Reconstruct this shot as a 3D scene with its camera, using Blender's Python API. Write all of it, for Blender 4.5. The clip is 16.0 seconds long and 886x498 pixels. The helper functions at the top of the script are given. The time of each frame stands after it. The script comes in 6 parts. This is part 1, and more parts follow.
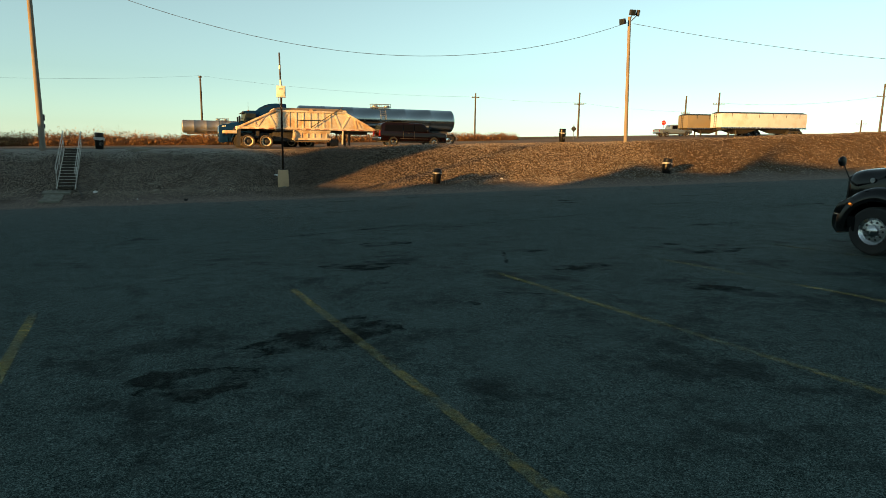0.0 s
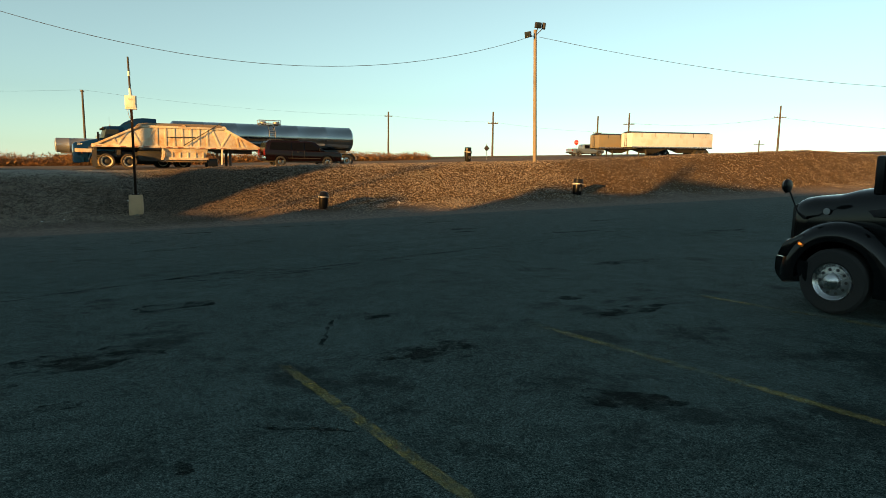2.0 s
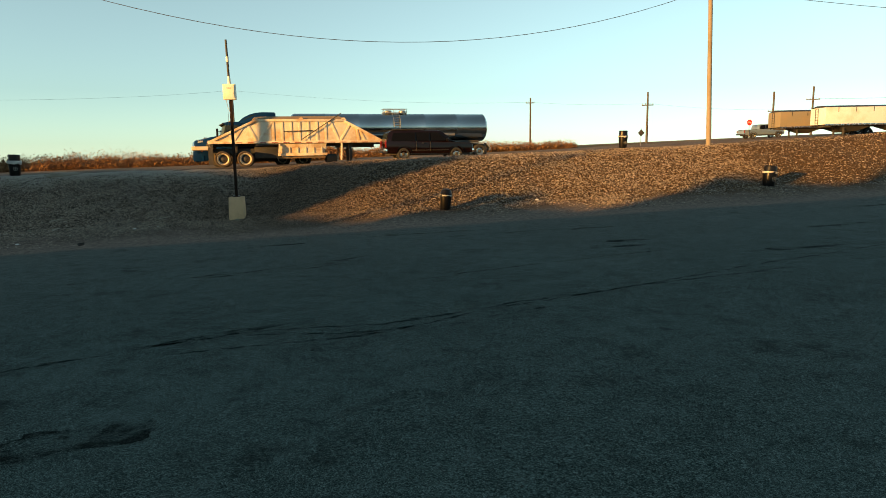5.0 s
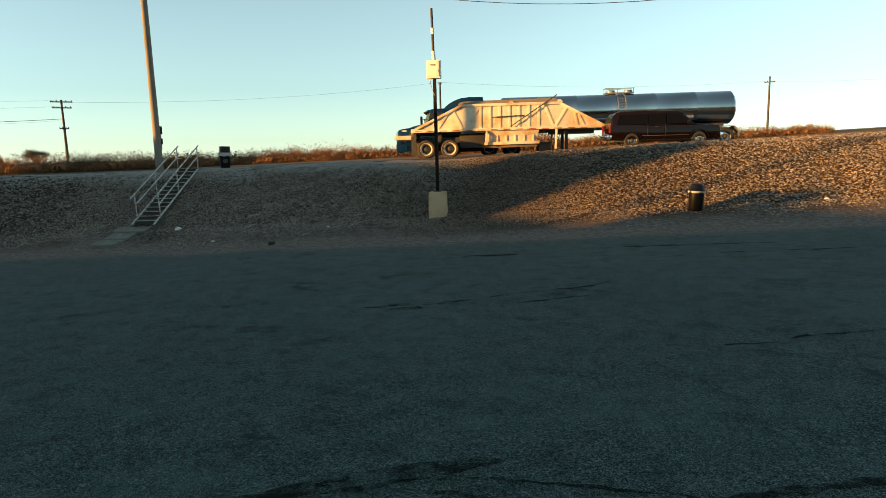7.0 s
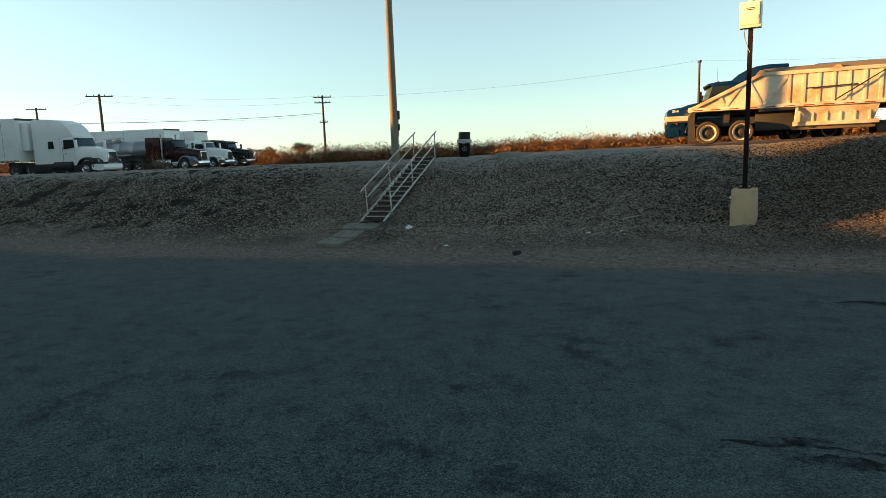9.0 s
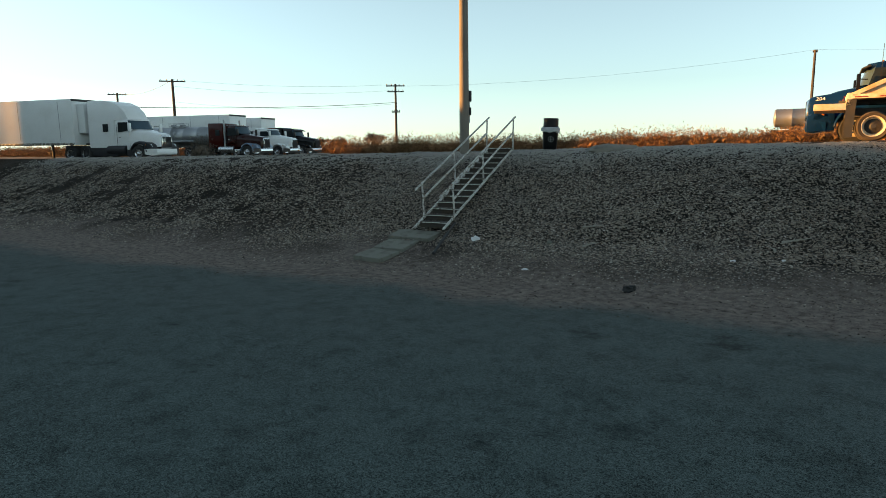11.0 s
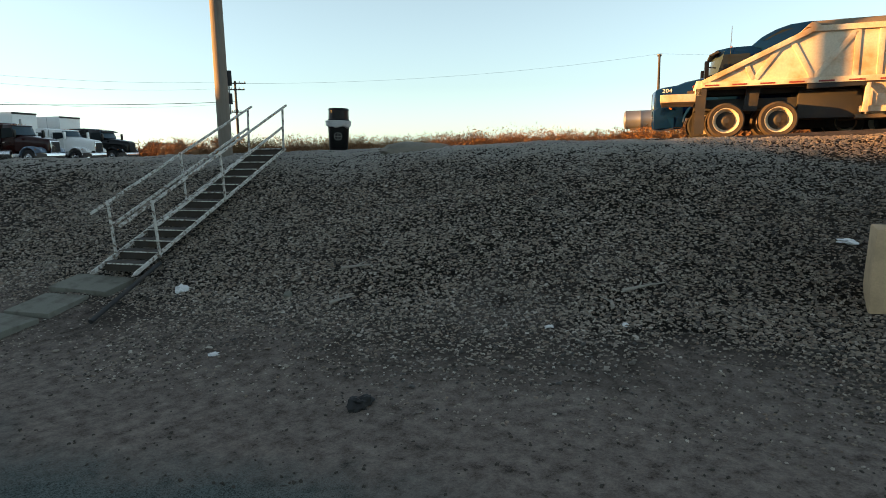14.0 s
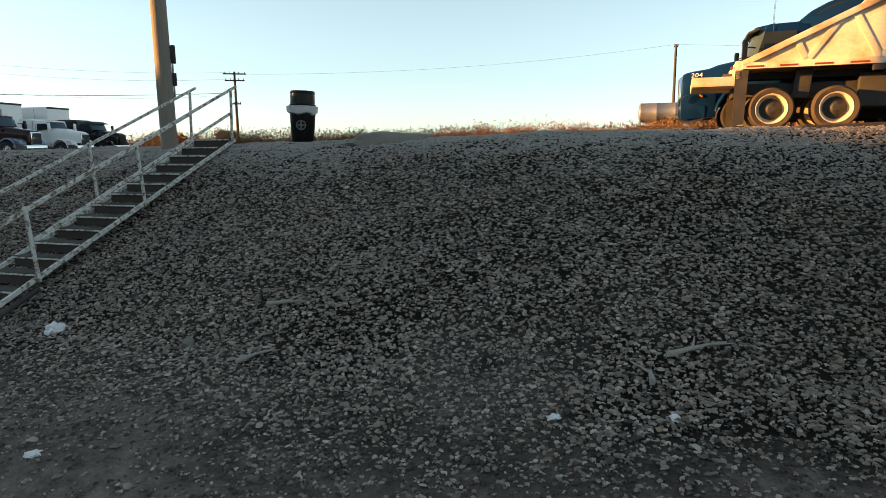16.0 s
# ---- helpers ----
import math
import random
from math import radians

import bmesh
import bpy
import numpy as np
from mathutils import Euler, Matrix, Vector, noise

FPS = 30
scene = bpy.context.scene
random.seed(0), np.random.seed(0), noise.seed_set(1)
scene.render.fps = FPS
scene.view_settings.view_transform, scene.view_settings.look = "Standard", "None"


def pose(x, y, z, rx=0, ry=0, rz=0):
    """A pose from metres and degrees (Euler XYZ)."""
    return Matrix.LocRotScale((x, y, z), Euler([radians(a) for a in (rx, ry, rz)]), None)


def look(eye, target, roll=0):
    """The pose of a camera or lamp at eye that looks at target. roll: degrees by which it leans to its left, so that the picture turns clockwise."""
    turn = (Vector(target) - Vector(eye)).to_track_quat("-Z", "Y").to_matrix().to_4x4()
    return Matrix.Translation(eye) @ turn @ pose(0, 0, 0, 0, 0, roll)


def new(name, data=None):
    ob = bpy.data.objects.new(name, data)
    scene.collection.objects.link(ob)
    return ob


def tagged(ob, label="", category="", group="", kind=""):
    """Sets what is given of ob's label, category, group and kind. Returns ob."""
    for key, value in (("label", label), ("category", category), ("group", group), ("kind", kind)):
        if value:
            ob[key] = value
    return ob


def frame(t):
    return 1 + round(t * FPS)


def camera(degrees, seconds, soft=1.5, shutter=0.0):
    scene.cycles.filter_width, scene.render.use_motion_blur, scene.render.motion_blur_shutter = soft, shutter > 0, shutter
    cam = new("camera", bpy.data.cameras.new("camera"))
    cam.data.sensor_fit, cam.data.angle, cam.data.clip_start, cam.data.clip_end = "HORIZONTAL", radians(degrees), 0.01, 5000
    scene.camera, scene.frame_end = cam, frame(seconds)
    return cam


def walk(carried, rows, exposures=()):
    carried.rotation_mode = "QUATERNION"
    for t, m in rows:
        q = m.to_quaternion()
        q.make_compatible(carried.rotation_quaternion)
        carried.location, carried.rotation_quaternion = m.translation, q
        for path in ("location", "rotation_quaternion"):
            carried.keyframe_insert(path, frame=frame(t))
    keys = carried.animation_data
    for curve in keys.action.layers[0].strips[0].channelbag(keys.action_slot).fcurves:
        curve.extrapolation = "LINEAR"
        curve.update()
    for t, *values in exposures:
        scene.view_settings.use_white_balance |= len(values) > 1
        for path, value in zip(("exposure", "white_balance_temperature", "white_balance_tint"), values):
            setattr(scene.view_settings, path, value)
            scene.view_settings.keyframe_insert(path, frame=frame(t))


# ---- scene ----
cam = camera(70.3, 16.0, 0.75)
PATH = [
    (0, (0.168, -0.116, 2.295), (0.146, 1.857, 1.968), 0.96),
    (0.5, (0.624, 0.988, 2.300), (0.679, 2.963, 1.994), 1.62),
    (1, (1.125, 2.111, 2.319), (1.260, 4.086, 2.034), 1.50),
    (1.5, (1.614, 3.237, 2.327), (1.796, 5.211, 2.057), 1.34),
    (2, (2.076, 4.332, 2.326), (2.292, 6.303, 2.064), 0.83),
    (2.5, (2.463, 5.418, 2.332), (2.688, 7.388, 2.069), 1.08),
    (3, (2.764, 6.489, 2.335), (2.979, 8.458, 2.058), 0.12),
    (3.2, (2.844, 6.901, 2.331), (3.042, 8.872, 2.055), -0.28),
    (3.5, (2.922, 7.514, 2.326), (3.080, 9.488, 2.042), -0.37),
    (4, (2.936, 8.547, 2.318), (2.991, 10.524, 2.027), -0.51),
    (4.5, (2.819, 9.620, 2.310), (2.740, 11.596, 2.016), -0.65),
    (5, (2.575, 10.760, 2.302), (2.338, 12.725, 2.011), -0.80),
    (5.3, (2.367, 11.487, 2.298), (2.027, 13.437, 2.013), -0.92),
    (5.5, (2.208, 11.992, 2.281), (1.795, 13.928, 1.995), -0.94),
    (6, (1.675, 13.159, 2.238), (1.111, 15.055, 1.942), -0.98),
    (6.5, (1.132, 14.331, 2.187), (0.435, 16.181, 1.885), -0.99),
    (7, (0.513, 15.599, 2.132), (-0.322, 17.390, 1.829), -1.48),
    (7.5, (-0.227, 16.670, 2.088), (-1.206, 18.388, 1.788), -1.86),
    (8, (-1.145, 17.686, 2.049), (-2.294, 19.295, 1.750), -1.87),
    (8.5, (-2.163, 18.574, 2.004), (-3.454, 20.069, 1.692), -1.79),
    (9, (-3.275, 19.501, 1.956), (-4.693, 20.878, 1.647), -1.93),
    (9.2, (-3.738, 19.815, 1.934), (-5.209, 21.133, 1.621), -2.27),
    (9.5, (-4.394, 20.281, 1.909), (-5.928, 21.526, 1.596), -1.86),
    (10, (-5.379, 21.067, 1.869), (-6.970, 22.237, 1.555), -1.33),
    (10.5, (-6.205, 21.903, 1.831), (-7.804, 23.061, 1.514), -0.91),
    (11, (-6.856, 22.813, 1.795), (-8.420, 24.017, 1.474), -0.55),
    (11.3, (-7.164, 23.401, 1.774), (-8.690, 24.653, 1.448), -0.33),
    (11.5, (-7.333, 23.815, 1.762), (-8.826, 25.105, 1.438), -0.29),
    (12, (-7.564, 24.876, 1.739), (-8.941, 26.292, 1.418), -0.71),
    (12.5, (-7.829, 25.907, 1.717), (-9.137, 27.386, 1.398), -1.21),
    (13, (-8.193, 26.723, 1.699), (-9.489, 28.214, 1.385), -1.10),
    (13.5, (-8.646, 27.505, 1.674), (-9.945, 28.993, 1.362), -0.76),
    (14, (-9.091, 28.283, 1.659), (-10.392, 29.769, 1.346), -0.81),
    (14.5, (-9.518, 29.007, 1.635), (-10.827, 30.485, 1.317), -0.33),
    (15, (-9.894, 29.650, 1.624), (-11.206, 31.124, 1.304), -0.64),
    (15.5, (-10.239, 30.211, 1.611), (-11.557, 31.680, 1.287), -0.48),
    (16, (-10.524, 30.664, 1.609), (-11.846, 32.128, 1.279), -0.56),
]
EXPOSURE = [(0.0, 2.38, 6950, -5), (3.0, 2.3, 6950, -5), (5.5, 2.5, 6900, -3), (9.0, 2.72, 6850, 2), (12.5, 2.8, 6950, 8), (16.0, 2.86, 7000, 11)]
walk(cam, [(t, look(eye, target, roll)) for t, eye, target, roll in PATH], EXPOSURE)

# ---- light ----
SUN_EL, SUN_AZ = radians(7.0), radians(226.4)
world = bpy.data.worlds.new("sky")
scene.world = world
world.use_nodes = True
wn = world.node_tree
sky = wn.nodes.new("ShaderNodeTexSky")
sky.sky_type, sky.sun_disc = "NISHITA", False
sky.sun_elevation, sky.sun_rotation = SUN_EL, SUN_AZ
sky.altitude, sky.air_density, sky.dust_density, sky.ozone_density = 800, 1.0, 0.25, 2.0
wn.nodes["Background"].inputs["Strength"].default_value = 0.05
pale = wn.nodes.new("ShaderNodeHueSaturation")
pale.inputs["Saturation"].default_value = 0.47
wn.links.new(sky.outputs[0], pale.inputs["Color"])
haze = wn.nodes.new("ShaderNodeMix")
haze.data_type, haze.blend_type = "RGBA", "MULTIPLY"
haze.inputs[0].default_value, haze.inputs[7].default_value = 1.0, (0.79, 0.95, 1.0, 1)
wn.links.new(pale.outputs[0], haze.inputs[6])
wn.links.new(haze.outputs[2], wn.nodes["Background"].inputs[0])
TO_SUN = Vector((math.sin(SUN_AZ) * math.cos(SUN_EL), math.cos(SUN_AZ) * math.cos(SUN_EL), math.sin(SUN_EL)))
sun = new("sun", bpy.data.lights.new("sun", "SUN"))
sun.data.energy, sun.data.angle, sun.data.color = 3.0, radians(0.6), (1.0, 0.46, 0.122)
sun.matrix_basis = look((0, 0, 60), tuple(Vector((0, 0, 60)) - TO_SUN))


# ---- materials ----
def tree(name):
    m = bpy.data.materials.new(name)
    m.use_nodes = True
    nt = m.node_tree
    return m, nt, nt.nodes["Principled BSDF"]


def node(nt, kind, **kw):
    n = nt.nodes.new("ShaderNode" + kind)
    for k, v in kw.items():
        n.inputs[k].default_value = v
    return n


def mixc(nt, a, b, fac, mode="MIX"):
    n = nt.nodes.new("ShaderNodeMix")
    n.data_type, n.blend_type = "RGBA", mode
    for sock, v in ((n.inputs[6], a), (n.inputs[7], b), (n.inputs[0], fac)):
        if isinstance(v, (tuple, float, int)):
            sock.default_value = (*v, 1) if isinstance(v, tuple) and len(v) == 3 else v
        else:
            nt.links.new(v, sock)
    return n.outputs[2]


def ramp(nt, src, *stops):
    n = nt.nodes.new("ShaderNodeValToRGB")
    while len(n.color_ramp.elements) < len(stops):
        n.color_ramp.elements.new(0.5)
    for e, (p, c) in zip(n.color_ramp.elements, stops):
        e.position, e.color = p, (*c, 1) if isinstance(c, tuple) else (c, c, c, 1)
    nt.links.new(src, n.inputs[0])
    return n.outputs[0]


def math_node(nt, op, a, b=0.0):
    n = nt.nodes.new("ShaderNodeMath")
    n.operation = op
    for i, v in enumerate((a, b)):
        if isinstance(v, (int, float)):
            n.inputs[i].default_value = v
        else:
            nt.links.new(v, n.inputs[i])
    return n.outputs[0]


def noise_tex(nt, vec, scale, detail=4.0, rough=0.55):
    n = node(nt, "TexNoise", Scale=scale, Detail=detail, Roughness=rough)
    nt.links.new(vec, n.inputs["Vector"])
    return n.outputs[0]


def bump(nt, bsdf, height, strength, dist):
    n = node(nt, "Bump", Strength=strength, Distance=dist)
    nt.links.new(height, n.inputs["Height"])
    nt.links.new(n.outputs[0], bsdf.inputs["Normal"])


def surface(name, colour, rough=0.5, metal=0.0, dirt=(0.12, 0.095, 0.07), dirty=0.3, scale=1.5, grain=25.0, relief=0.002, coat=0.0, vary=0.25, spec=0.5, patch=(0.48, 0.75)):
    """A painted, metal or other solid surface with grain, dirt in patches and fine relief."""
    m, nt, b = tree(name)
    co = node(nt, "TexCoord").outputs["Object"]
    big = noise_tex(nt, co, scale, 5)
    fine = noise_tex(nt, co, grain, 3)
    dark = tuple(c * (1 - vary) for c in colour)
    lite = tuple(min(1, c * (1 + vary * 0.5)) for c in colour)
    col = mixc(nt, dark, lite, fine)
    mask = ramp(nt, big, (patch[0], 0.0), (patch[1], dirty))
    col = mixc(nt, col, dirt, mask)
    nt.links.new(col, b.inputs["Base Color"])
    r = math_node(nt, "ADD", math_node(nt, "MULTIPLY", mask, 0.4), rough)
    nt.links.new(r, b.inputs["Roughness"])
    b.inputs["Metallic"].default_value = metal
    b.inputs["Coat Weight"].default_value = coat
    b.inputs["Specular IOR Level"].default_value = spec
    if relief:
        bump(nt, b, fine, 0.4, relief)
    return m


def glow(name, colour, strength):
    m, nt, b = tree(name)
    b.inputs["Base Color"].default_value = (*colour, 1)
    b.inputs["Emission Color"].default_value = (*colour, 1)
    b.inputs["Emission Strength"].default_value = strength
    return m


def glass_mat(name, tint, rough=0.04):
    m, nt, b = tree(name)
    co = node(nt, "TexCoord").outputs["Object"]
    n = noise_tex(nt, co, 3.0, 3)
    nt.links.new(mixc(nt, tint, tuple(c * 1.6 for c in tint), n), b.inputs["Base Color"])
    b.inputs["Roughness"].default_value = rough
    b.inputs["Specular IOR Level"].default_value = 0.15
    return m


def wood_mat(name, a, c):
    m, nt, b = tree(name)
    co = node(nt, "TexCoord").outputs["Object"]
    mp = nt.nodes.new("ShaderNodeMapping")
    mp.inputs["Scale"].default_value = (14, 14, 0.5)
    nt.links.new(co, mp.inputs[0])
    g = noise_tex(nt, mp.outputs[0], 3.0, 6)
    big = noise_tex(nt, co, 0.6, 4)
    col = mixc(nt, mixc(nt, a, c, g), tuple(v * 0.45 for v in a), ramp(nt, big, (0.5, 0.0), (0.75, 0.7)))
    nt.links.new(col, b.inputs["Base Color"])
    b.inputs["Roughness"].default_value = 0.85
    bump(nt, b, g, 0.7, 0.01)
    return m


SX, SY = 0.93016, 0.36715  # direction of the bank's foot


def stone_mat(name):
    m, nt, b = tree(name)
    geo = node(nt, "NewGeometry")
    co = node(nt, "TexCoord").outputs["Object"]
    rnd = geo.outputs["Random Per Island"]
    inf = node(nt, "ObjectInfo").outputs["Random"]
    r = math_node(nt, "FRACT", math_node(nt, "ADD", math_node(nt, "MULTIPLY", rnd, 7.3), inf))
    col = ramp(nt, r, (0.0, (0.012, 0.010, 0.009)), (0.18, (0.06, 0.05, 0.041)), (0.36, (0.185, 0.153, 0.121)), (0.56, (0.285, 0.238, 0.187)), (0.67, (0.13, 0.09, 0.065)), (0.78, (0.245, 0.18, 0.131)), (0.92, (0.325, 0.277, 0.226)), (1.0, (0.46, 0.41, 0.35)))
    sp = noise_tex(nt, co, 60, 3)
    pos = node(nt, "NewGeometry").outputs["Position"]
    col = mixc(nt, col, (0.17, 0.165, 0.155), ramp(nt, noise_tex(nt, pos, 0.45, 5), (0.52, 0.0), (0.72, 0.35)))
    col = mixc(nt, col, (0.09, 0.075, 0.06), ramp(nt, sp, (0.45, 0.0), (0.75, 0.35)))
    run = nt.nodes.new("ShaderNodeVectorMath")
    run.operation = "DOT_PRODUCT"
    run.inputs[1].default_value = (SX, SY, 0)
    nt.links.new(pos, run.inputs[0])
    # shading put into the stones' colour: darkened along the sunlit stretch of bank
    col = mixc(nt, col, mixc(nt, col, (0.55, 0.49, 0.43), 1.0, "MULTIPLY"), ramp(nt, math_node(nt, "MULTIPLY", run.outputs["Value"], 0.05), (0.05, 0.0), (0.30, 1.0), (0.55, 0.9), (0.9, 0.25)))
    rise = nt.nodes.new("ShaderNodeVectorMath")
    rise.operation = "DOT_PRODUCT"
    rise.inputs[1].default_value = (-SY, SX, 0)
    nt.links.new(pos, rise.inputs[0])
    pale = math_node(nt, "ADD", math_node(nt, "MULTIPLY", math_node(nt, "SUBTRACT", rise.outputs["Value"], 40.0), 0.3), math_node(nt, "MULTIPLY", noise_tex(nt, pos, 0.7, 5), 0.8))
    pale = math_node(nt, "MULTIPLY", ramp(nt, pale, (0.62, 0.0), (1.0, 0.6)), ramp(nt, math_node(nt, "MULTIPLY", run.outputs["Value"], 0.05), (0.1, 1.0), (0.35, 0.0)))
    col = mixc(nt, col, (0.33, 0.315, 0.29), pale)
    nt.links.new(col, b.inputs["Base Color"])
    b.inputs["Roughness"].default_value = 0.75
    bump(nt, b, sp, 0.6, 0.008)
    return m


def ground_mat():
    """Cracked, oil-stained asphalt; a strip of dust; the pebbled bank; the dirt lot and dry field above it."""
    m, nt, b = tree("ground_surface")
    co = node(nt, "NewGeometry").outputs["Position"]
    dot = nt.nodes.new("ShaderNodeVectorMath")
    dot.operation = "DOT_PRODUCT"
    dot.inputs[1].default_value = (-SY, SX, 0)
    nt.links.new(co, dot.inputs[0])
    across = dot.outputs["Value"]
    wob = noise_tex(nt, co, 0.35, 5)
    wob2 = noise_tex(nt, co, 2.2, 5)
    edge = math_node(nt, "ADD", across, math_node(nt, "ADD", math_node(nt, "MULTIPLY", wob, 2.2), math_node(nt, "MULTIPLY", wob2, 0.9)))
    # asphalt
    speck = node(nt, "TexVoronoi", Scale=120.0)
    nt.links.new(co, speck.inputs["Vector"])
    sp1 = nt.nodes.new("ShaderNodeSeparateColor")
    nt.links.new(speck.outputs["Color"], sp1.inputs[0])
    clump = noise_tex(nt, co, 22.0, 7, 0.75)
    grit = math_node(nt, "ADD", math_node(nt, "MULTIPLY", sp1.outputs[0], 0.55), math_node(nt, "MULTIPLY", clump, 0.6))
    agg = ramp(nt, grit, (0.31, (0.0042, 0.0068, 0.0066)), (0.52, (0.027, 0.0445, 0.0425)), (0.72, (0.064, 0.096, 0.092)), (0.90, (0.17, 0.215, 0.206)))
    patch = noise_tex(nt, co, 0.22, 6, 0.6)
    asph = mixc(nt, agg, (0.064, 0.094, 0.091), ramp(nt, patch, (0.47, 0.0), (0.72, 0.5)))
    worn = math_node(nt, "MULTIPLY", ramp(nt, math_node(nt, "MULTIPLY", across, 0.03), (0.58, 0.0), (0.92, 1.0)), ramp(nt, grit, (0.35, 0.15), (0.7, 0.75)))
    asph = mixc(nt, asph, (0.105, 0.122, 0.115), worn)
    mottle = noise_tex(nt, co, 2.6, 9, 0.72)
    asph = mixc(nt, asph, mixc(nt, asph, (0.30, 0.31, 0.31), 1.0, "MULTIPLY"), ramp(nt, mottle, (0.34, 0.5), (0.5, 0.0)))
    asph = mixc(nt, asph, (0.10, 0.13, 0.124), ramp(nt, mottle, (0.54, 0.0), (0.74, 0.4)))
    oil = noise_tex(nt, co, 0.5, 12, 0.74)
    oil = math_node(nt, "ADD", oil, ramp(nt, math_node(nt, "MULTIPLY", across, 0.04), (0.3, 0.07), (0.8, 0.0)))
    asph = mixc(nt, asph, (0.006, 0.009, 0.009), ramp(nt, oil, (0.585, 0.0), (0.66, 0.62)))
    drip = node(nt, "TexVoronoi", Scale=0.9)
    nt.links.new(mixc(nt, co, noise_col(nt, co, 1.4), 0.35), drip.inputs["Vector"])
    asph = mixc(nt, asph, (0.008, 0.011, 0.011), ramp(nt, drip.outputs["Distance"], (0.03, 0.6), (0.05, 0.0)))
    crk = node(nt, "TexVoronoi", Scale=0.22)
    crk.feature = "DISTANCE_TO_EDGE"
    nt.links.new(mixc(nt, co, noise_col(nt, co, 0.8), 0.5), crk.inputs["Vector"])
    crack = ramp(nt, crk.outputs["Distance"], (0.0, 0.2), (0.006, 0.0))
    crack = math_node(nt, "MULTIPLY", crack, ramp(nt, noise_tex(nt, co, 0.15, 3), (0.48, 0.0), (0.56, 1.0)))
    asph = mixc(nt, asph, (0.010, 0.010, 0.010), crack)
    # dust, pebbles, lot
    dust_n = noise_tex(nt, co, 7.0, 6)
    dust = ramp(nt, math_node(nt, "ADD", math_node(nt, "MULTIPLY", dust_n, 0.5), math_node(nt, "MULTIPLY", noise_tex(nt, co, 38.0, 7, 0.8), 0.5)), (0.34, (0.033, 0.026, 0.022)), (0.45, (0.118, 0.095, 0.081)), (0.58, (0.195, 0.16, 0.137)), (0.72, (0.29, 0.245, 0.21)))
    peb = node(nt, "TexVoronoi", Scale=15.0)
    nt.links.new(co, peb.inputs["Vector"])
    sep = nt.nodes.new("ShaderNodeSeparateColor")
    nt.links.new(peb.outputs["Color"], sep.inputs[0])
    pcol = ramp(nt, sep.outputs[0], (0.0, (0.028, 0.019, 0.011)), (0.35, (0.10, 0.065, 0.035)), (0.65, (0.18, 0.115, 0.058)), (0.9, (0.235, 0.16, 0.088)), (1.0, (0.42, 0.32, 0.21)))
    run = nt.nodes.new("ShaderNodeVectorMath")
    run.operation = "DOT_PRODUCT"
    run.inputs[1].default_value = (SX, SY, 0)
    nt.links.new(co, run.inputs[0])
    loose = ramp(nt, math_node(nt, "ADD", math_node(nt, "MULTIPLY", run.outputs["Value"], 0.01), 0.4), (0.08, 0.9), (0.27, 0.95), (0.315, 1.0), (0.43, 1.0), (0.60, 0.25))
    pcol = mixc(nt, pcol, (0.175, 0.102, 0.045), math_node(nt, "MULTIPLY", math_node(nt, "SUBTRACT", 1.0, loose), 0.7))
    # near-black ground under and between pebbles: gap shade put into the colour
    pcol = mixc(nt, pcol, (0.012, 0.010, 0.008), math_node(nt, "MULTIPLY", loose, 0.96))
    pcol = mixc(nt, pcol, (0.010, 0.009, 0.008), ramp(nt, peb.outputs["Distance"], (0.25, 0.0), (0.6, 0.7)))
    low_bank = ramp(nt, math_node(nt, "MULTIPLY", math_node(nt, "SUBTRACT", edge, 36.7), 0.25), (0.35, 1.0), (0.75, 0.15))
    pcol = mixc(nt, pcol, dust, math_node(nt, "MULTIPLY", low_bank, ramp(nt, noise_tex(nt, co, 0.5, 7, 0.65), (0.46, 0.0), (0.6, 0.85))))
    lot = mixc(nt, mixc(nt, dust, (0.21, 0.18, 0.15), ramp(nt, noise_tex(nt, co, 0.12, 5), (0.4, 0.0), (0.7, 1.0))), pcol, 0.35)
    field = mixc(nt, (0.16, 0.11, 0.06), (0.08, 0.07, 0.04), ramp(nt, noise_tex(nt, co, 0.05, 6), (0.4, 0.0), (0.6, 1.0)))
    far_dust = math_node(nt, "MULTIPLY", ramp(nt, math_node(nt, "MULTIPLY", math_node(nt, "SUBTRACT", edge, 31.0), 0.18), (0.0, 0.0), (1.0, 0.22)), ramp(nt, clump, (0.35, 0.3), (0.65, 1.0)))
    asph = mixc(nt, asph, dust, far_dust)
    col = mixc(nt, asph, dust, ramp(nt, math_node(nt, "MULTIPLY", math_node(nt, "SUBTRACT", edge, 34.3), 0.5), (0.0, 0.0), (0.5, 1.0)))
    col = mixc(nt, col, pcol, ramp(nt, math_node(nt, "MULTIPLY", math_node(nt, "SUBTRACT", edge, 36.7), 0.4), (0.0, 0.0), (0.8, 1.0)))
    col = mixc(nt, col, lot, ramp(nt, math_node(nt, "MULTIPLY", math_node(nt, "SUBTRACT", edge, 44.4), 0.3), (0.0, 0.0), (1.0, 1.0)))
    col = mixc(nt, col, field, ramp(nt, math_node(nt, "MULTIPLY", math_node(nt, "SUBTRACT", edge, 84.0), 0.05), (0.0, 0.0), (1.0, 1.0)))
    nt.links.new(col, b.inputs["Base Color"])
    b.inputs["Roughness"].default_value = 0.85
    b.inputs["Specular IOR Level"].default_value = 0.04
    onbank = ramp(nt, math_node(nt, "MULTIPLY", math_node(nt, "SUBTRACT", edge, 36.3), 0.4), (0.0, 0.0), (1.0, 1.0))
    h = math_node(nt, "ADD", math_node(nt, "MULTIPLY", math_node(nt, "MULTIPLY", peb.outputs["Distance"], -0.006), onbank), math_node(nt, "MULTIPLY", grit, 0.008))
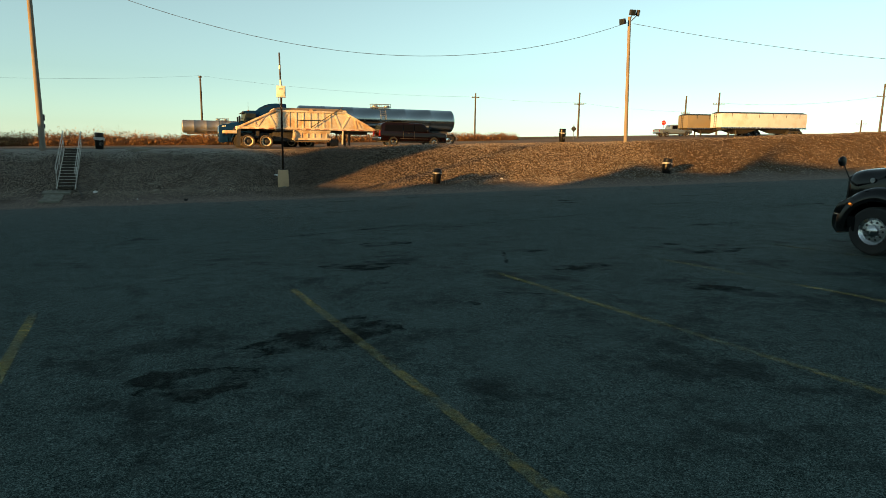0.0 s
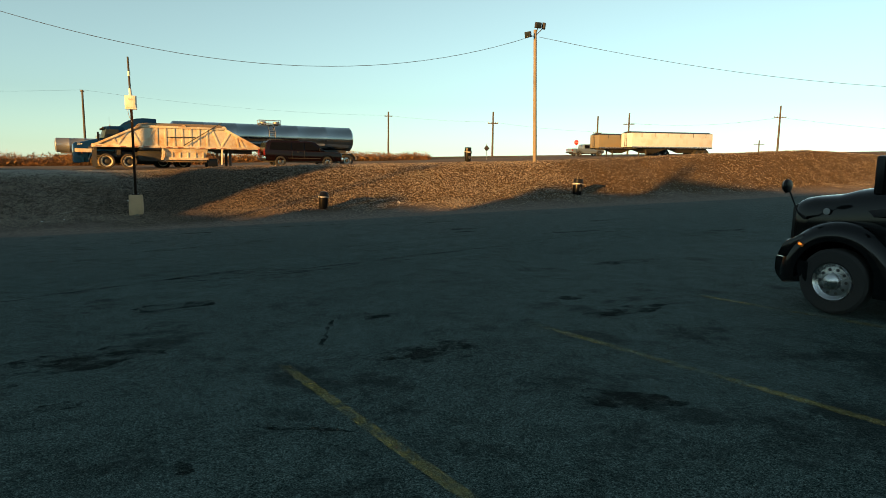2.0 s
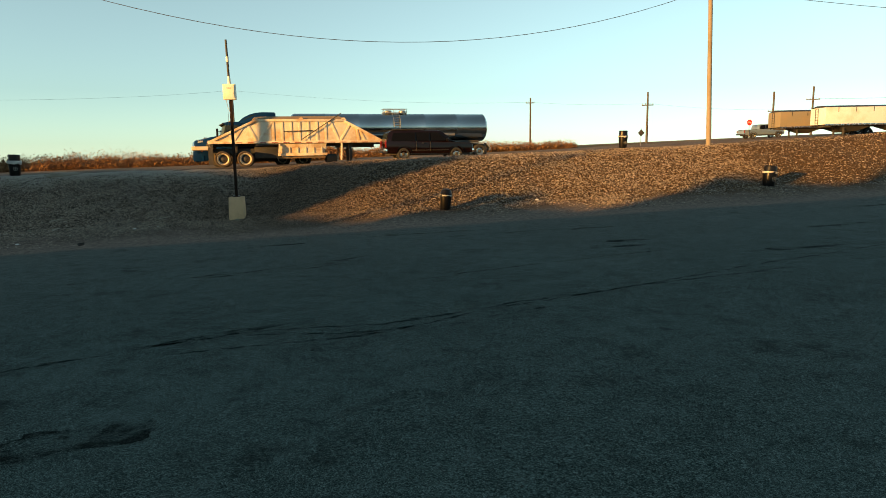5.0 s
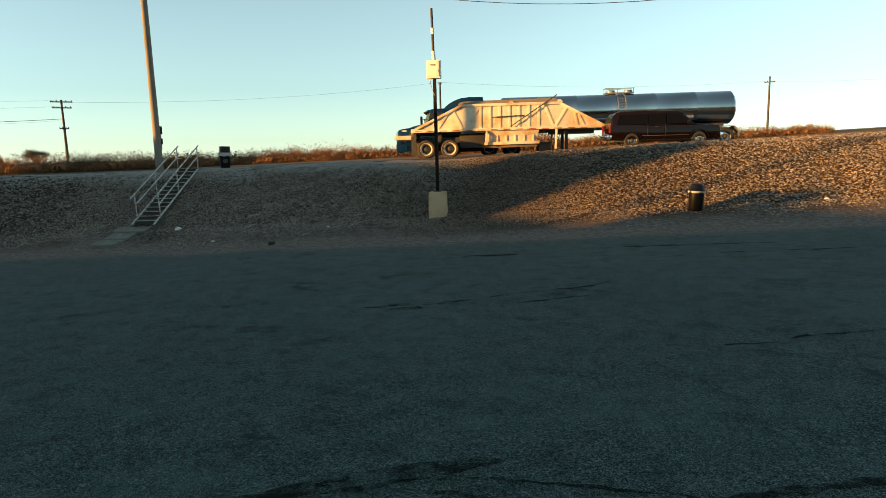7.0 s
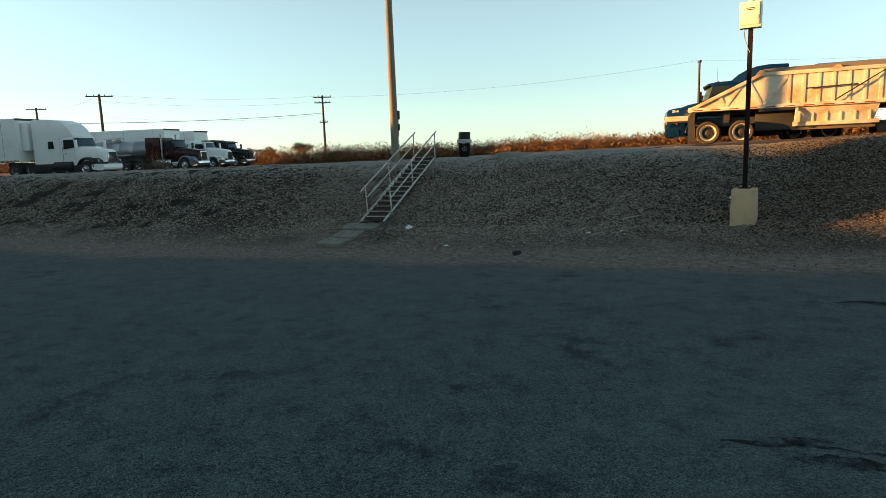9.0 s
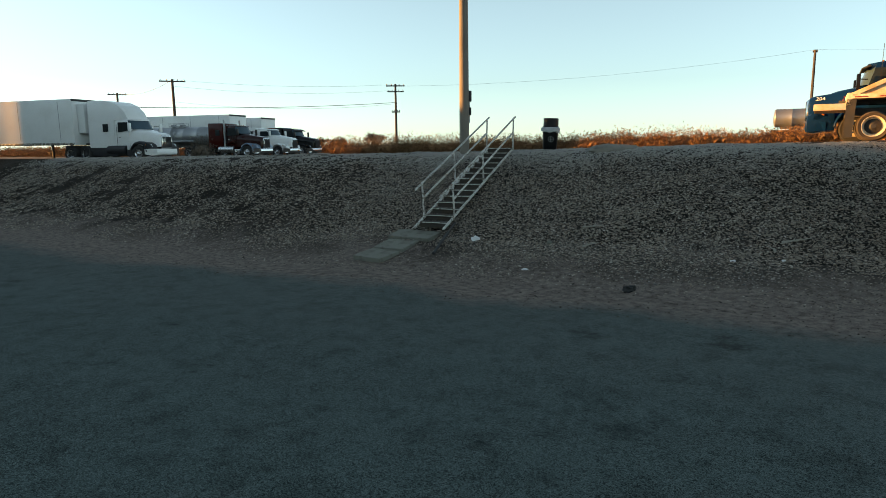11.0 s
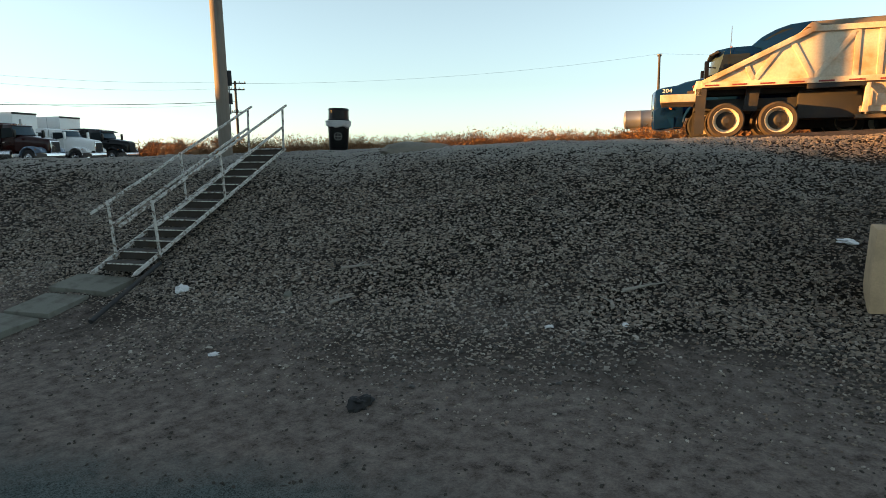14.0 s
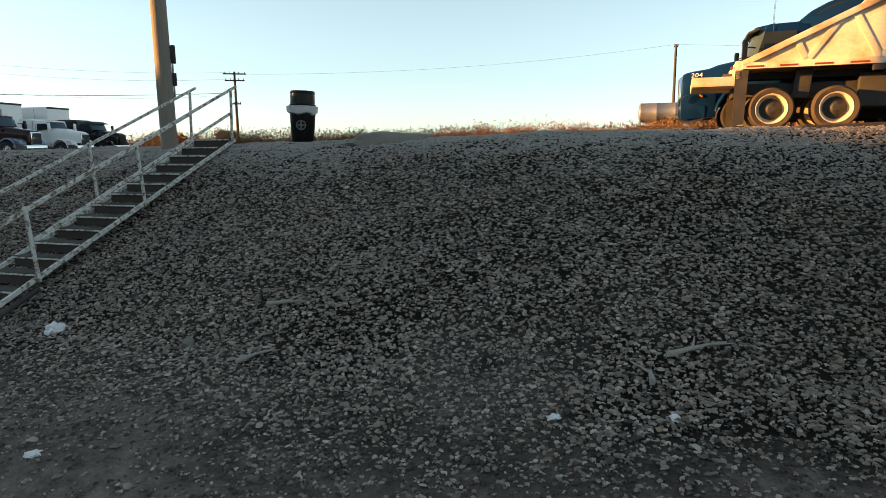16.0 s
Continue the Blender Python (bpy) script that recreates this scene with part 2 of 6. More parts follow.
    h = math_node(nt, "ADD", h, math_node(nt, "MULTIPLY", dust_n, 0.02))
    bump(nt, b, h, 1.0, 1.0)
    return m


def noise_col(nt, co, scale):
    n = node(nt, "TexNoise", Scale=scale, Detail=4.0)
    nt.links.new(co, n.inputs["Vector"])
    return n.outputs["Color"]


M_GROUND = ground_mat()
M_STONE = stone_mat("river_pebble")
M_WOOD = wood_mat("weathered_pole_wood", (0.12, 0.102, 0.082), (0.225, 0.196, 0.162))
M_DARKWOOD = wood_mat("dark_pole_wood", (0.035, 0.029, 0.025), (0.07, 0.058, 0.05))
M_RAIL = surface("chalky_white_rail_paint", (0.55, 0.53, 0.49), 0.8, 0, (0.10, 0.065, 0.04), 0.9, 16, 70, patch=(0.47, 0.62))
M_TREAD = surface("rusty_step_steel", (0.045, 0.037, 0.03), 0.85, 0, (0.06, 0.04, 0.025), 0.9, 4, 40)
M_CONC = surface("cast_concrete", (0.50, 0.345, 0.205), 0.85, 0, (0.22, 0.165, 0.11), 0.5, 2.5, 50, 0.004)
M_SLAB = surface("grey_paving_concrete", (0.175, 0.172, 0.145), 0.95, 0, (0.09, 0.075, 0.06), 0.8, 4, 55, 0.006, patch=(0.5, 0.72), spec=0.1)
M_BLACKPL = surface("black_plastic", (0.005, 0.005, 0.0055), 0.3, 0, (0.015, 0.012, 0.01), 0.15, 4, 80, spec=0.2)
M_LINER = surface("grey_bin_liner", (0.42, 0.42, 0.42), 0.4, 0, (0.2, 0.2, 0.2), 0.4, 8, 60, 0.01)
M_RUSTPOST = surface("brown_rusted_post", (0.016, 0.010, 0.008), 0.85, 0, (0.022, 0.013, 0.009), 0.6, 4, 60, spec=0.1)
M_CABINET = surface("cream_enclosure_paint", (0.72, 0.70, 0.62), 0.5, 0, (0.4, 0.33, 0.24), 0.3, 3, 40)
M_GREYSTEEL = surface("galvanised_steel", (0.24, 0.25, 0.26), 0.45, 0.6, (0.2, 0.17, 0.14), 0.4, 3, 50)
M_DARKSTEEL = surface("dark_chassis_steel", (0.022, 0.022, 0.023), 0.7, 0.0, (0.09, 0.07, 0.05), 0.5, 2, 40)
M_TYRE = surface("tyre_rubber", (0.014, 0.014, 0.014), 0.85, 0, (0.045, 0.04, 0.032), 0.4, 3, 60, 0.004)
M_DUSTTYRE = surface("dusty_tyre_rubber", (0.045, 0.034, 0.024), 0.9, 0, (0.085, 0.06, 0.04), 0.7, 4, 60, 0.004)
M_ALU = surface("polished_aluminium", (0.50, 0.51, 0.52), 0.25, 1.0, (0.3, 0.28, 0.25), 0.3, 4, 60, 0.0)
M_RIMWHITE = surface("dirty_white_rim_paint", (0.62, 0.55, 0.43), 0.55, 0, (0.22, 0.15, 0.09), 0.55, 5, 60)
M_CHROME = surface("chrome", (0.72, 0.73, 0.74), 0.12, 1.0, (0.3, 0.28, 0.26), 0.25, 5, 60, 0.0)
M_TANK = surface("brushed_tank_steel", (0.37, 0.40, 0.415), 0.20, 1.0, (0.16, 0.16, 0.15), 0.15, 0.5, 30, 0.0, vary=0.12)
M_DULLTANK = surface("dull_tank_aluminium", (0.26, 0.27, 0.28), 0.42, 0.7, (0.25, 0.22, 0.2), 0.3, 0.8, 30, 0.0)
M_DUMP = surface("dusty_white_trailer_paint", (0.60, 0.535, 0.42), 0.65, 0, (0.36, 0.18, 0.06), 0.7, 1.1, 20, 0.003, patch=(0.47, 0.64))
M_DUMPDIRTY = surface("clay_stained_trailer_paint", (0.11, 0.08, 0.052), 0.7, 0, (0.20, 0.12, 0.07), 0.8, 1.5, 20, 0.003)
M_TARP = surface("faded_roll_tarp", (0.19, 0.145, 0.10), 0.85, 0, (0.11, 0.08, 0.055), 0.6, 2, 30, 0.01)
M_BLUE = surface("blue_truck_paint", (0.003, 0.020, 0.075), 0.14, 0, (0.012, 0.02, 0.035), 0.2, 1.2, 40, 0.0, 0.0, spec=0.10)
M_BLACK = surface("glossy_black_truck_paint", (0.004, 0.0045, 0.005), 0.10, 0, (0.02, 0.018, 0.015), 0.2, 1.2, 40, 0.0, 0.0, spec=0.28)
M_MAROON = surface("maroon_car_paint", (0.006, 0.002, 0.0018), 0.10, 0, (0.015, 0.01, 0.008), 0.2, 1.2, 40, 0.0, 0.0, spec=0.25)
M_RED = surface("dark_red_truck_paint", (0.022, 0.004, 0.0035), 0.10, 0, (0.05, 0.03, 0.02), 0.3, 1.2, 40, 0.0, 0.0, spec=0.3)
M_REDSLEEP = surface("red_sleeper_paint", (0.04, 0.005, 0.0035), 0.12, 0, (0.03, 0.008, 0.006), 0.2, 1.5, 40, 0.0, 0.0, spec=0.15)
M_WHITE = surface("white_truck_paint", (0.72, 0.72, 0.71), 0.2, 0, (0.40, 0.36, 0.30), 0.25, 0.8, 30, 0.0, 0.0, spec=0.3)
M_SILVER = surface("silver_car_paint", (0.12, 0.17, 0.24), 0.3, 0.1, (0.18, 0.19, 0.2), 0.3, 1.0, 40, 0.0, 0.4)
M_HOPPER = surface("dusty_hopper_paint", (0.49, 0.53, 0.60), 0.6, 0, (0.25, 0.18, 0.11), 0.5, 0.7, 20)
M_GREYPL = surface("grey_fairing_plastic", (0.022, 0.023, 0.026), 0.5, 0, (0.05, 0.04, 0.035), 0.2, 2, 40, spec=0.2)
M_TAN = surface("tan_trailer_paint", (0.16, 0.143, 0.105), 0.6, 0, (0.22, 0.15, 0.08), 0.5, 0.8, 20)
M_GLASS = glass_mat("tinted_glass", (0.012, 0.016, 0.018))
M_SCREEN = glass_mat("windscreen_glass", (0.03, 0.05, 0.065), 0.05)
M_SCREEN.node_tree.nodes["Principled BSDF"].inputs["Specular IOR Level"].default_value = 0.18
M_TINT = glass_mat("black_tinted_glass", (0.003, 0.003, 0.0035), 0.05)
M_TINT.node_tree.nodes["Principled BSDF"].inputs["Specular IOR Level"].default_value = 0.08
M_LENS = glass_mat("headlight_lens", (0.35, 0.37, 0.38), 0.1)
M_AMBER = glow("amber_marker_light", (1.0, 0.25, 0.03), 0.35)
M_TAIL = surface("red_tail_lens", (0.16, 0.010, 0.007), 0.25, 0, (0.1, 0.02, 0.02), 0.2, 6, 40)
M_AMBERLENS = surface("amber_lens", (0.35, 0.11, 0.015), 0.3, 0, (0.2, 0.1, 0.03), 0.2, 6, 40)
M_REDTAPE = surface("red_marking_tape", (0.22, 0.02, 0.015), 0.5, 0, (0.2, 0.1, 0.07), 0.5, 5, 40)
M_SIGNRED = surface("red_sign_sheet", (0.5, 0.03, 0.03), 0.5, 0, (0.3, 0.1, 0.08), 0.2, 3, 30)
M_SIGNWHITE = surface("white_sign_sheet", (0.75, 0.75, 0.72), 0.5, 0, (0.4, 0.4, 0.38), 0.2, 3, 30)
M_WIRE = surface("black_cable", (0.02, 0.02, 0.022), 0.7, 0, (0.05, 0.05, 0.05), 0.2, 2, 10, 0)
M_PAPER = surface("white_litter", (0.70, 0.70, 0.70), 0.7, 0, (0.4, 0.38, 0.35), 0.3, 12, 80)
M_BRICK = surface("tan_building_wall", (0.35, 0.30, 0.24), 0.85, 0, (0.2, 0.17, 0.14), 0.4, 0.5, 12, 0.004)
M_SAND = surface("grey_heaped_sand", (0.17, 0.15, 0.12), 0.95, 0, (0.08, 0.07, 0.06), 0.6, 3, 40, 0.01)
M_CLOD = surface("dark_dry_clod", (0.065, 0.056, 0.047), 0.95, 0, (0.08, 0.07, 0.06), 0.5, 9, 60, 0.004, spec=0.1)
M_BARK = wood_mat("bark", (0.10, 0.08, 0.06), (0.16, 0.13, 0.10))
M_STICK = wood_mat("grey_dead_wood", (0.20, 0.18, 0.15), (0.34, 0.31, 0.27))


def leaf_mat(name, a, c):
    m, nt, b = tree(name)
    r = node(nt, "NewGeometry").outputs["Random Per Island"]
    co = node(nt, "NewGeometry").outputs["Position"]
    big = noise_tex(nt, co, 0.16, 4)
    col = mixc(nt, mixc(nt, a, c, r), tuple(v * 0.55 for v in (a[1] * 1.25, a[1] * 1.15, a[2])), ramp(nt, big, (0.50, 0.0), (0.62, 0.5)))
    nt.links.new(col, b.inputs["Base Color"])
    b.inputs["Roughness"].default_value = 0.8
    b.inputs["Specular IOR Level"].default_value = 0.1
    return m


M_WEED = leaf_mat("dry_weed", (0.12, 0.057, 0.026), (0.25, 0.138, 0.068))
M_TWIG = leaf_mat("bare_twig", (0.07, 0.056, 0.043), (0.125, 0.10, 0.077))


def paint_line_mat():
    m, nt, b = tree("worn_yellow_line_paint")
    co = node(nt, "NewGeometry").outputs["Position"]
    n = noise_tex(nt, co, 9, 6, 0.7)
    big = noise_tex(nt, co, 0.7, 3)
    nt.links.new(mixc(nt, (0.20, 0.155, 0.03), (0.30, 0.24, 0.06), n), b.inputs["Base Color"])
    b.inputs["Roughness"].default_value = 0.8
    t = nt.nodes.new("ShaderNodeBsdfTransparent")
    mx = nt.nodes.new("ShaderNodeMixShader")
    s = math_node(nt, "ADD", n, math_node(nt, "MULTIPLY", big, 0.7))
    nt.links.new(ramp(nt, s, (0.62, 0.70), (0.95, 0.04)), mx.inputs[0])
    nt.links.new(t.outputs[0], mx.inputs[1])
    nt.links.new(b.outputs[0], mx.inputs[2])
    nt.links.new(mx.outputs[0], nt.nodes["Material Output"].inputs[0])
    return m


M_LINE = paint_line_mat()


def stain_mat(name, scale, lo, hi):
    m, nt, b = tree(name)
    co = node(nt, "NewGeometry").outputs["Position"]
    n = noise_tex(nt, co, scale, 8, 0.72)
    nt.links.new(mixc(nt, (0.004, 0.006, 0.006), (0.012, 0.017, 0.0165), n), b.inputs["Base Color"])
    b.inputs["Roughness"].default_value, b.inputs["Specular IOR Level"].default_value = 0.95, 0.1
    t = nt.nodes.new("ShaderNodeBsdfTransparent")
    mx = nt.nodes.new("ShaderNodeMixShader")
    nt.links.new(ramp(nt, n, (lo, 0.72), (hi, 0.05)), mx.inputs[0])
    nt.links.new(t.outputs[0], mx.inputs[1])
    nt.links.new(b.outputs[0], mx.inputs[2])
    nt.links.new(mx.outputs[0], nt.nodes["Material Output"].inputs[0])
    return m


M_STAIN = stain_mat("soaked_oil_stain", 2.2, 0.44, 0.55)
M_CRACK = stain_mat("broken_crack", 3.4, 0.47, 0.58)
M_EMBLEM = surface("faded_emblem_print", (0.16, 0.16, 0.15), 0.6, 0, (0.04, 0.04, 0.04), 0.6, 9, 60)


# ---- mesh helpers ----
def finish(bm, name, material, smooth=True, angle=35):
    me = bpy.data.meshes.new(name)
    bm.normal_update()
    if smooth:
        for f in bm.faces:
            f.smooth = True
        lim = radians(angle)
        for e in bm.edges:
            if len(e.link_faces) == 2 and e.calc_face_angle(0) > lim:
                e.smooth = False
    bm.to_mesh(me)
    bm.free()
    for mt in material if isinstance(material, (list, tuple)) else (material,):
        me.materials.append(mt)
    return me


def part(name, bm, material, parent=None, label="", smooth=True):
    ob = new(name, finish(bm, name, material, smooth))
    if parent:
        ob.parent = parent
    return tagged(ob, label)


def thing(name, m, label, category, group="", kind=""):
    ob = new(name)
    ob.matrix_basis = m
    ob.empty_display_size = 0.3
    return tagged(ob, label, category, group, kind)


def box(bm, c, size, m=None, bev=0.0):
    """A box about c, its edges rounded by bev."""
    r = bmesh.ops.create_cube(bm, size=1.0)
    vs = r["verts"]
    bmesh.ops.scale(bm, vec=size, verts=vs)
    if m is not None:
        bmesh.ops.transform(bm, matrix=m, verts=vs)
    bmesh.ops.translate(bm, vec=c, verts=vs)
    if bev:
        es = list({e for v in vs for e in v.link_edges})
        bmesh.ops.bevel(bm, geom=es, offset=bev, segments=2, affect="EDGES", profile=0.6)
    return bm


def B(*a, **k):
    return box(bmesh.new(), *a, **k)


def tube(bm, p, q, r0, r1=None, seg=10, caps=True):
    """A tapered round bar from p to q."""
    p, q = Vector(p), Vector(q)
    r1 = r0 if r1 is None else r1
    m = (q - p).to_track_quat("Z", "Y").to_matrix()
    rings = []
    for c, r in ((p, r0), (q, r1)):
        rings.append([bm.verts.new(c + m @ Vector((r * math.cos(a), r * math.sin(a), 0))) for a in (2 * math.pi * i / seg for i in range(seg))])
    for i in range(seg):
        bm.faces.new((rings[0][i], rings[0][(i + 1) % seg], rings[1][(i + 1) % seg], rings[1][i]))
    if caps:
        bm.faces.new(rings[0][::-1])
        bm.faces.new(rings[1])
    return bm


def T(*a, **k):
    return tube(bmesh.new(), *a, **k)


def prism(bm, pts, y0=None, y1=None, bev=0.0):
    """A side outline of (x, z) between y0 and y1, or of (x, z, half width) about y = 0."""
    ring = []
    for sgn in (1, -1):
        ring.append([bm.verts.new((p[0], (y1 if sgn > 0 else y0) if y0 is not None else sgn * p[2], p[1])) for p in pts])
    n = len(pts)
    fs = []
    for i in range(n):
        j = (i + 1) % n
        fs.append(bm.faces.new((ring[0][i], ring[0][j], ring[1][j], ring[1][i])))
    fs.append(bm.faces.new(ring[0][::-1]))
    fs.append(bm.faces.new(ring[1]))
    bmesh.ops.recalc_face_normals(bm, faces=fs)
    if bev:
        es = list({e for f in fs for e in f.edges})
        bmesh.ops.bevel(bm, geom=es, offset=bev, segments=2, affect="EDGES", profile=0.6)
    return bm


def P(*a, **k):
    return prism(bmesh.new(), *a, **k)


def lathe(bm, prof, seg=24, c=(0, 0, 0), axis="z", caps=True):
    """A profile of (radius, height) turned about an axis through c."""
    rings = []
    for r, h in prof:
        row = []
        for i in range(seg):
            a = 2 * math.pi * i / seg
            v = {"z": (r * math.cos(a), r * math.sin(a), h), "y": (r * math.cos(a), h, r * math.sin(a)), "x": (h, r * math.cos(a), r * math.sin(a))}[axis]
            row.append(bm.verts.new(Vector(c) + Vector(v)))
        rings.append(row)
    fs = []
    for k in range(len(rings) - 1):
        for i in range(seg):
            fs.append(bm.faces.new((rings[k][i], rings[k][(i + 1) % seg], rings[k + 1][(i + 1) % seg], rings[k + 1][i])))
    if caps and prof[0][0] > 1e-4:
        fs.append(bm.faces.new(rings[0]))
    if caps and prof[-1][0] > 1e-4:
        fs.append(bm.faces.new(rings[-1]))
    bmesh.ops.remove_doubles(bm, verts=[v for r in rings for v in r], dist=1e-5)
    bmesh.ops.recalc_face_normals(bm, faces=[f for f in fs if f.is_valid])
    return bm


def L(*a, **k):
    return lathe(bmesh.new(), *a, **k)


def text_bm(words, size, depth=0.004):
    cu = bpy.data.curves.new("letters", "FONT")
    cu.body, cu.size, cu.extrude, cu.resolution_u = words, size, depth, 2
    ob = bpy.data.objects.new("letters", cu)
    bm = bmesh.new()
    me = ob.to_mesh()
    bm.from_mesh(me)
    ob.to_mesh_clear()
    bpy.data.objects.remove(ob)
    bpy.data.curves.remove(cu)
    return bm


# ---- the lie of the land ----
def xy(s, n):
    """World place of a point s along and n across the bank."""
    return s * SX - n * SY, s * SY + n * SX


def crest_height(s):
    return float(np.interp(s, [-400, -40, -12, -4, 3, 13, 31, 46, 66, 78, 95, 140, 400], [1.2, 1.3, 1.55, 1.70, 1.84, 2.2, 2.72, 3.46, 4.42, 4.2, 4.2, 4.4, 4.4]))


def lot_height(s):
    return float(np.interp(s, [-400, -60, -28, -12, 3, 13, 31, 50, 70, 81, 93, 140, 400], [0.75, 0.8, 1.1, 1.5, 1.83, 2.08, 2.6, 3.2, 4.08, 4.6, 5.05, 5.3, 5.3]))


def smooth(a, b, v):
    v = min(1.0, max(0.0, (v - a) / (b - a)))
    return v * v * (3 - 2 * v)


def height(x, y):
    """Ground level."""
    s, n = x * SX + y * SY, -x * SY + y * SX
    n -= float(np.interp(s, [1.6, 4.2, 6.5, 11.0], [0.0, 1.2, 1.2, 0.0])) if 33 < n < 50 else 0.0
    low = 0.03 * x - 0.012 * y
    low = max(-1.05, min(1.6, low)) if abs(x) + abs(y) < 300 else 0.0
    k = float(np.interp(n, [34.3, 35.0, 35.7, 36.6, 37.4, 38.0, 41.5, 42.2, 42.9, 43.6], [0.0, 0.02, 0.07, 0.13, 0.19, 0.285, 0.87, 0.955, 0.99, 1.0]))
    back = smooth(43.6, 47.5, n)
    top = crest_height(s) * (1 - back) + lot_height(s) * back
    z = low + (top - low) * k
    if n > 70:
        ease = smooth(70, 110, n)
        z = lot_height(s) * (1 - ease) + ease * float(np.interp(s, [-400, -60, 0, 40, 70, 93, 200], [0.8, 1.15, 1.98, 3.0, 4.35, 5.1, 5.3]))
    if 34.8 < n < 43.5:
        z += 0.09 * noise.noise((x * 0.35, y * 0.35, 1.7)) * smooth(34.8, 37, n) + 0.05 * noise.noise((x * 1.3, y * 1.3, 4.0)) * smooth(35.5, 37, n) + 0.022 * noise.noise((x * 3.4, y * 3.4, 6.0)) * smooth(35.5, 37, n)
    if n > 300:
        z = z * (1 - smooth(300, 900, n))
    return z


def on(s, n, up=0.0):
    x, y = xy(s, n)
    return Vector((x, y, height(x, y) + up))


BANK = math.degrees(math.atan2(SY, SX))  # turn that lays x along the bank


def along(s, n, turn=0.0, up=0.0):
    """A pose on the ground, x along the bank, turned further by turn degrees."""
    p = on(s, n, up)
    return pose(p.x, p.y, p.z, 0, 0, BANK + turn)


def steps_between(stops):
    out = []
    for (a, step), (c, _) in zip(stops, stops[1:]):
        k = max(1, round((c - a) / step))
        out += [a + (c - a) * i / k for i in range(k)]
    return out + [stops[-1][0]]


def build_ground():
    ss = steps_between([(-2600, 400), (-200, 25), (-60, 2.0), (-14, 0.25), (24, 0.35), (46, 1.0), (90, 10), (240, 400), (2600, 1)])
    ns = steps_between([(-2600, 400), (-200, 25), (-40, 3), (30, 0.5), (34.5, 0.18), (44.2, 0.6), (50, 2.5), (120, 15), (300, 150), (900, 400), (2800, 1)])
    verts = []
    for n in ns:
        for s in ss:
            x, y = xy(s, n)
            verts.append((x, y, height(x, y)))
    w = len(ss)
    faces = [(j * w + i, j * w + i + 1, (j + 1) * w + i + 1, (j + 1) * w + i) for j in range(len(ns) - 1) for i in range(w - 1)]
    me = bpy.data.meshes.new("ground")
    me.from_pydata(verts, [], faces)
    me.polygons.foreach_set("use_smooth", [True] * len(faces))
    me.materials.append(M_GROUND)
    return tagged(new("ground", me), "worn dark asphalt rising to a pebbled bank and a dirt lot", "ground", kind="structure")


GROUND = build_ground()


# ---- unseen buildings behind the camera, added so that their shadow lies over the yard ----
SUNWARD = 22.06  # turn of the sunlight against the bank
SA, CA = math.sin(radians(SUNWARD)), math.cos(radians(SUNWARD))


def sun_frame(u, d):
    """World place from u across and d along the sunlight's way."""
    return xy(d * CA - u * SA, d * SA + u * CA)


def building(name, u0, u1, d0, deep, top, label):
    x, y = sun_frame((u0 + u1) / 2, d0 - deep / 2)
    base = height(x, y) - 0.3
    ob = thing(name, pose(x, y, base, 0, 0, BANK + SUNWARD), label, "building")
    w, h = u1 - u0, top - base
    part("wall", B((0, 0, (h - 0.25) / 2), (deep, w, h - 0.25)), M_BRICK, ob)
    roof = B((0, 0, h - 0.12), (deep + 0.5, w, 0.25), bev=0.03)
    part("roof", roof, M_GREYSTEEL, ob, "flat metal-edged roof")
    k = max(1, int(w // 4))
    for i in range(k):
        yy = -w / 2 + (i + 0.5) * w / k
        win = part("window", B((deep / 2 + 0.02, yy, 1.7), (0.08, 1.5, 1.4), bev=0.01), M_GREYSTEEL, ob, "metal-framed window")
        part("pane", B((deep / 2 + 0.05, yy, 1.7), (0.04, 1.36, 1.26)), M_GLASS, win)


building("left_shade_block", 37.1, 59.7, -36.0, 12.0, 8.5, "long tan flat-roofed block, unseen, added to shade the left bank")
building("truck_shade_block", 59.9, 78.25, -80.0, 12.0, 12.5, "long tan flat-roofed block, unseen, added to shade the parked trucks")
building("weed_shade_block", 78.25, 84.2, -80.0, 8.0, 15.2, "tall tan block, unseen, added to shade the far weeds")
building("crest_shade_block", 35.05, 37.1, -36.0, 10.0, 9.55, "narrow tan block, unseen, added to shade the bank's crest")
building("edge_shade_block", 32.83, 35.05, -36.0, 9.0, 10.6, "tan tower block, unseen, added for the slanting shadow edge")
building("low_shade_block", 29.28, 32.83, -36.0, 9.0, 6.75, "low tan block, unseen, added to let sun onto the bank")
building("foot_shade_block", 28.76, 29.28, -37.0, 9.0, 7.75, "low tan flat-roofed block, unseen, added to shade the bank's foot")
building("band_shade_block", 27.8, 28.76, -37.0, 9.0, 8.9, "narrow tan block, unseen, added for a shadow band on the bank")
building("right_foot_shade_block", 24.77, 27.8, -37.0, 9.0, 8.25, "low tan flat-roofed block, unseen, added to shade the bank's foot further right")
building("right_shade_block", 20.37, 24.77, -38.0, 11.0, 11.0, "tall tan flat-roofed block, unseen, added to shade the lower right bank")
building("thin_band_shade_block", 19.8, 20.37, -39.0, 8.0, 14.6, "narrow tall tan tower, unseen, added for a thin shadow band")
building("yard_shade_block", -28.6, 19.8, -40.0, 14.0, 13.2, "long tan flat-roofed block, unseen, added to shade the yard")


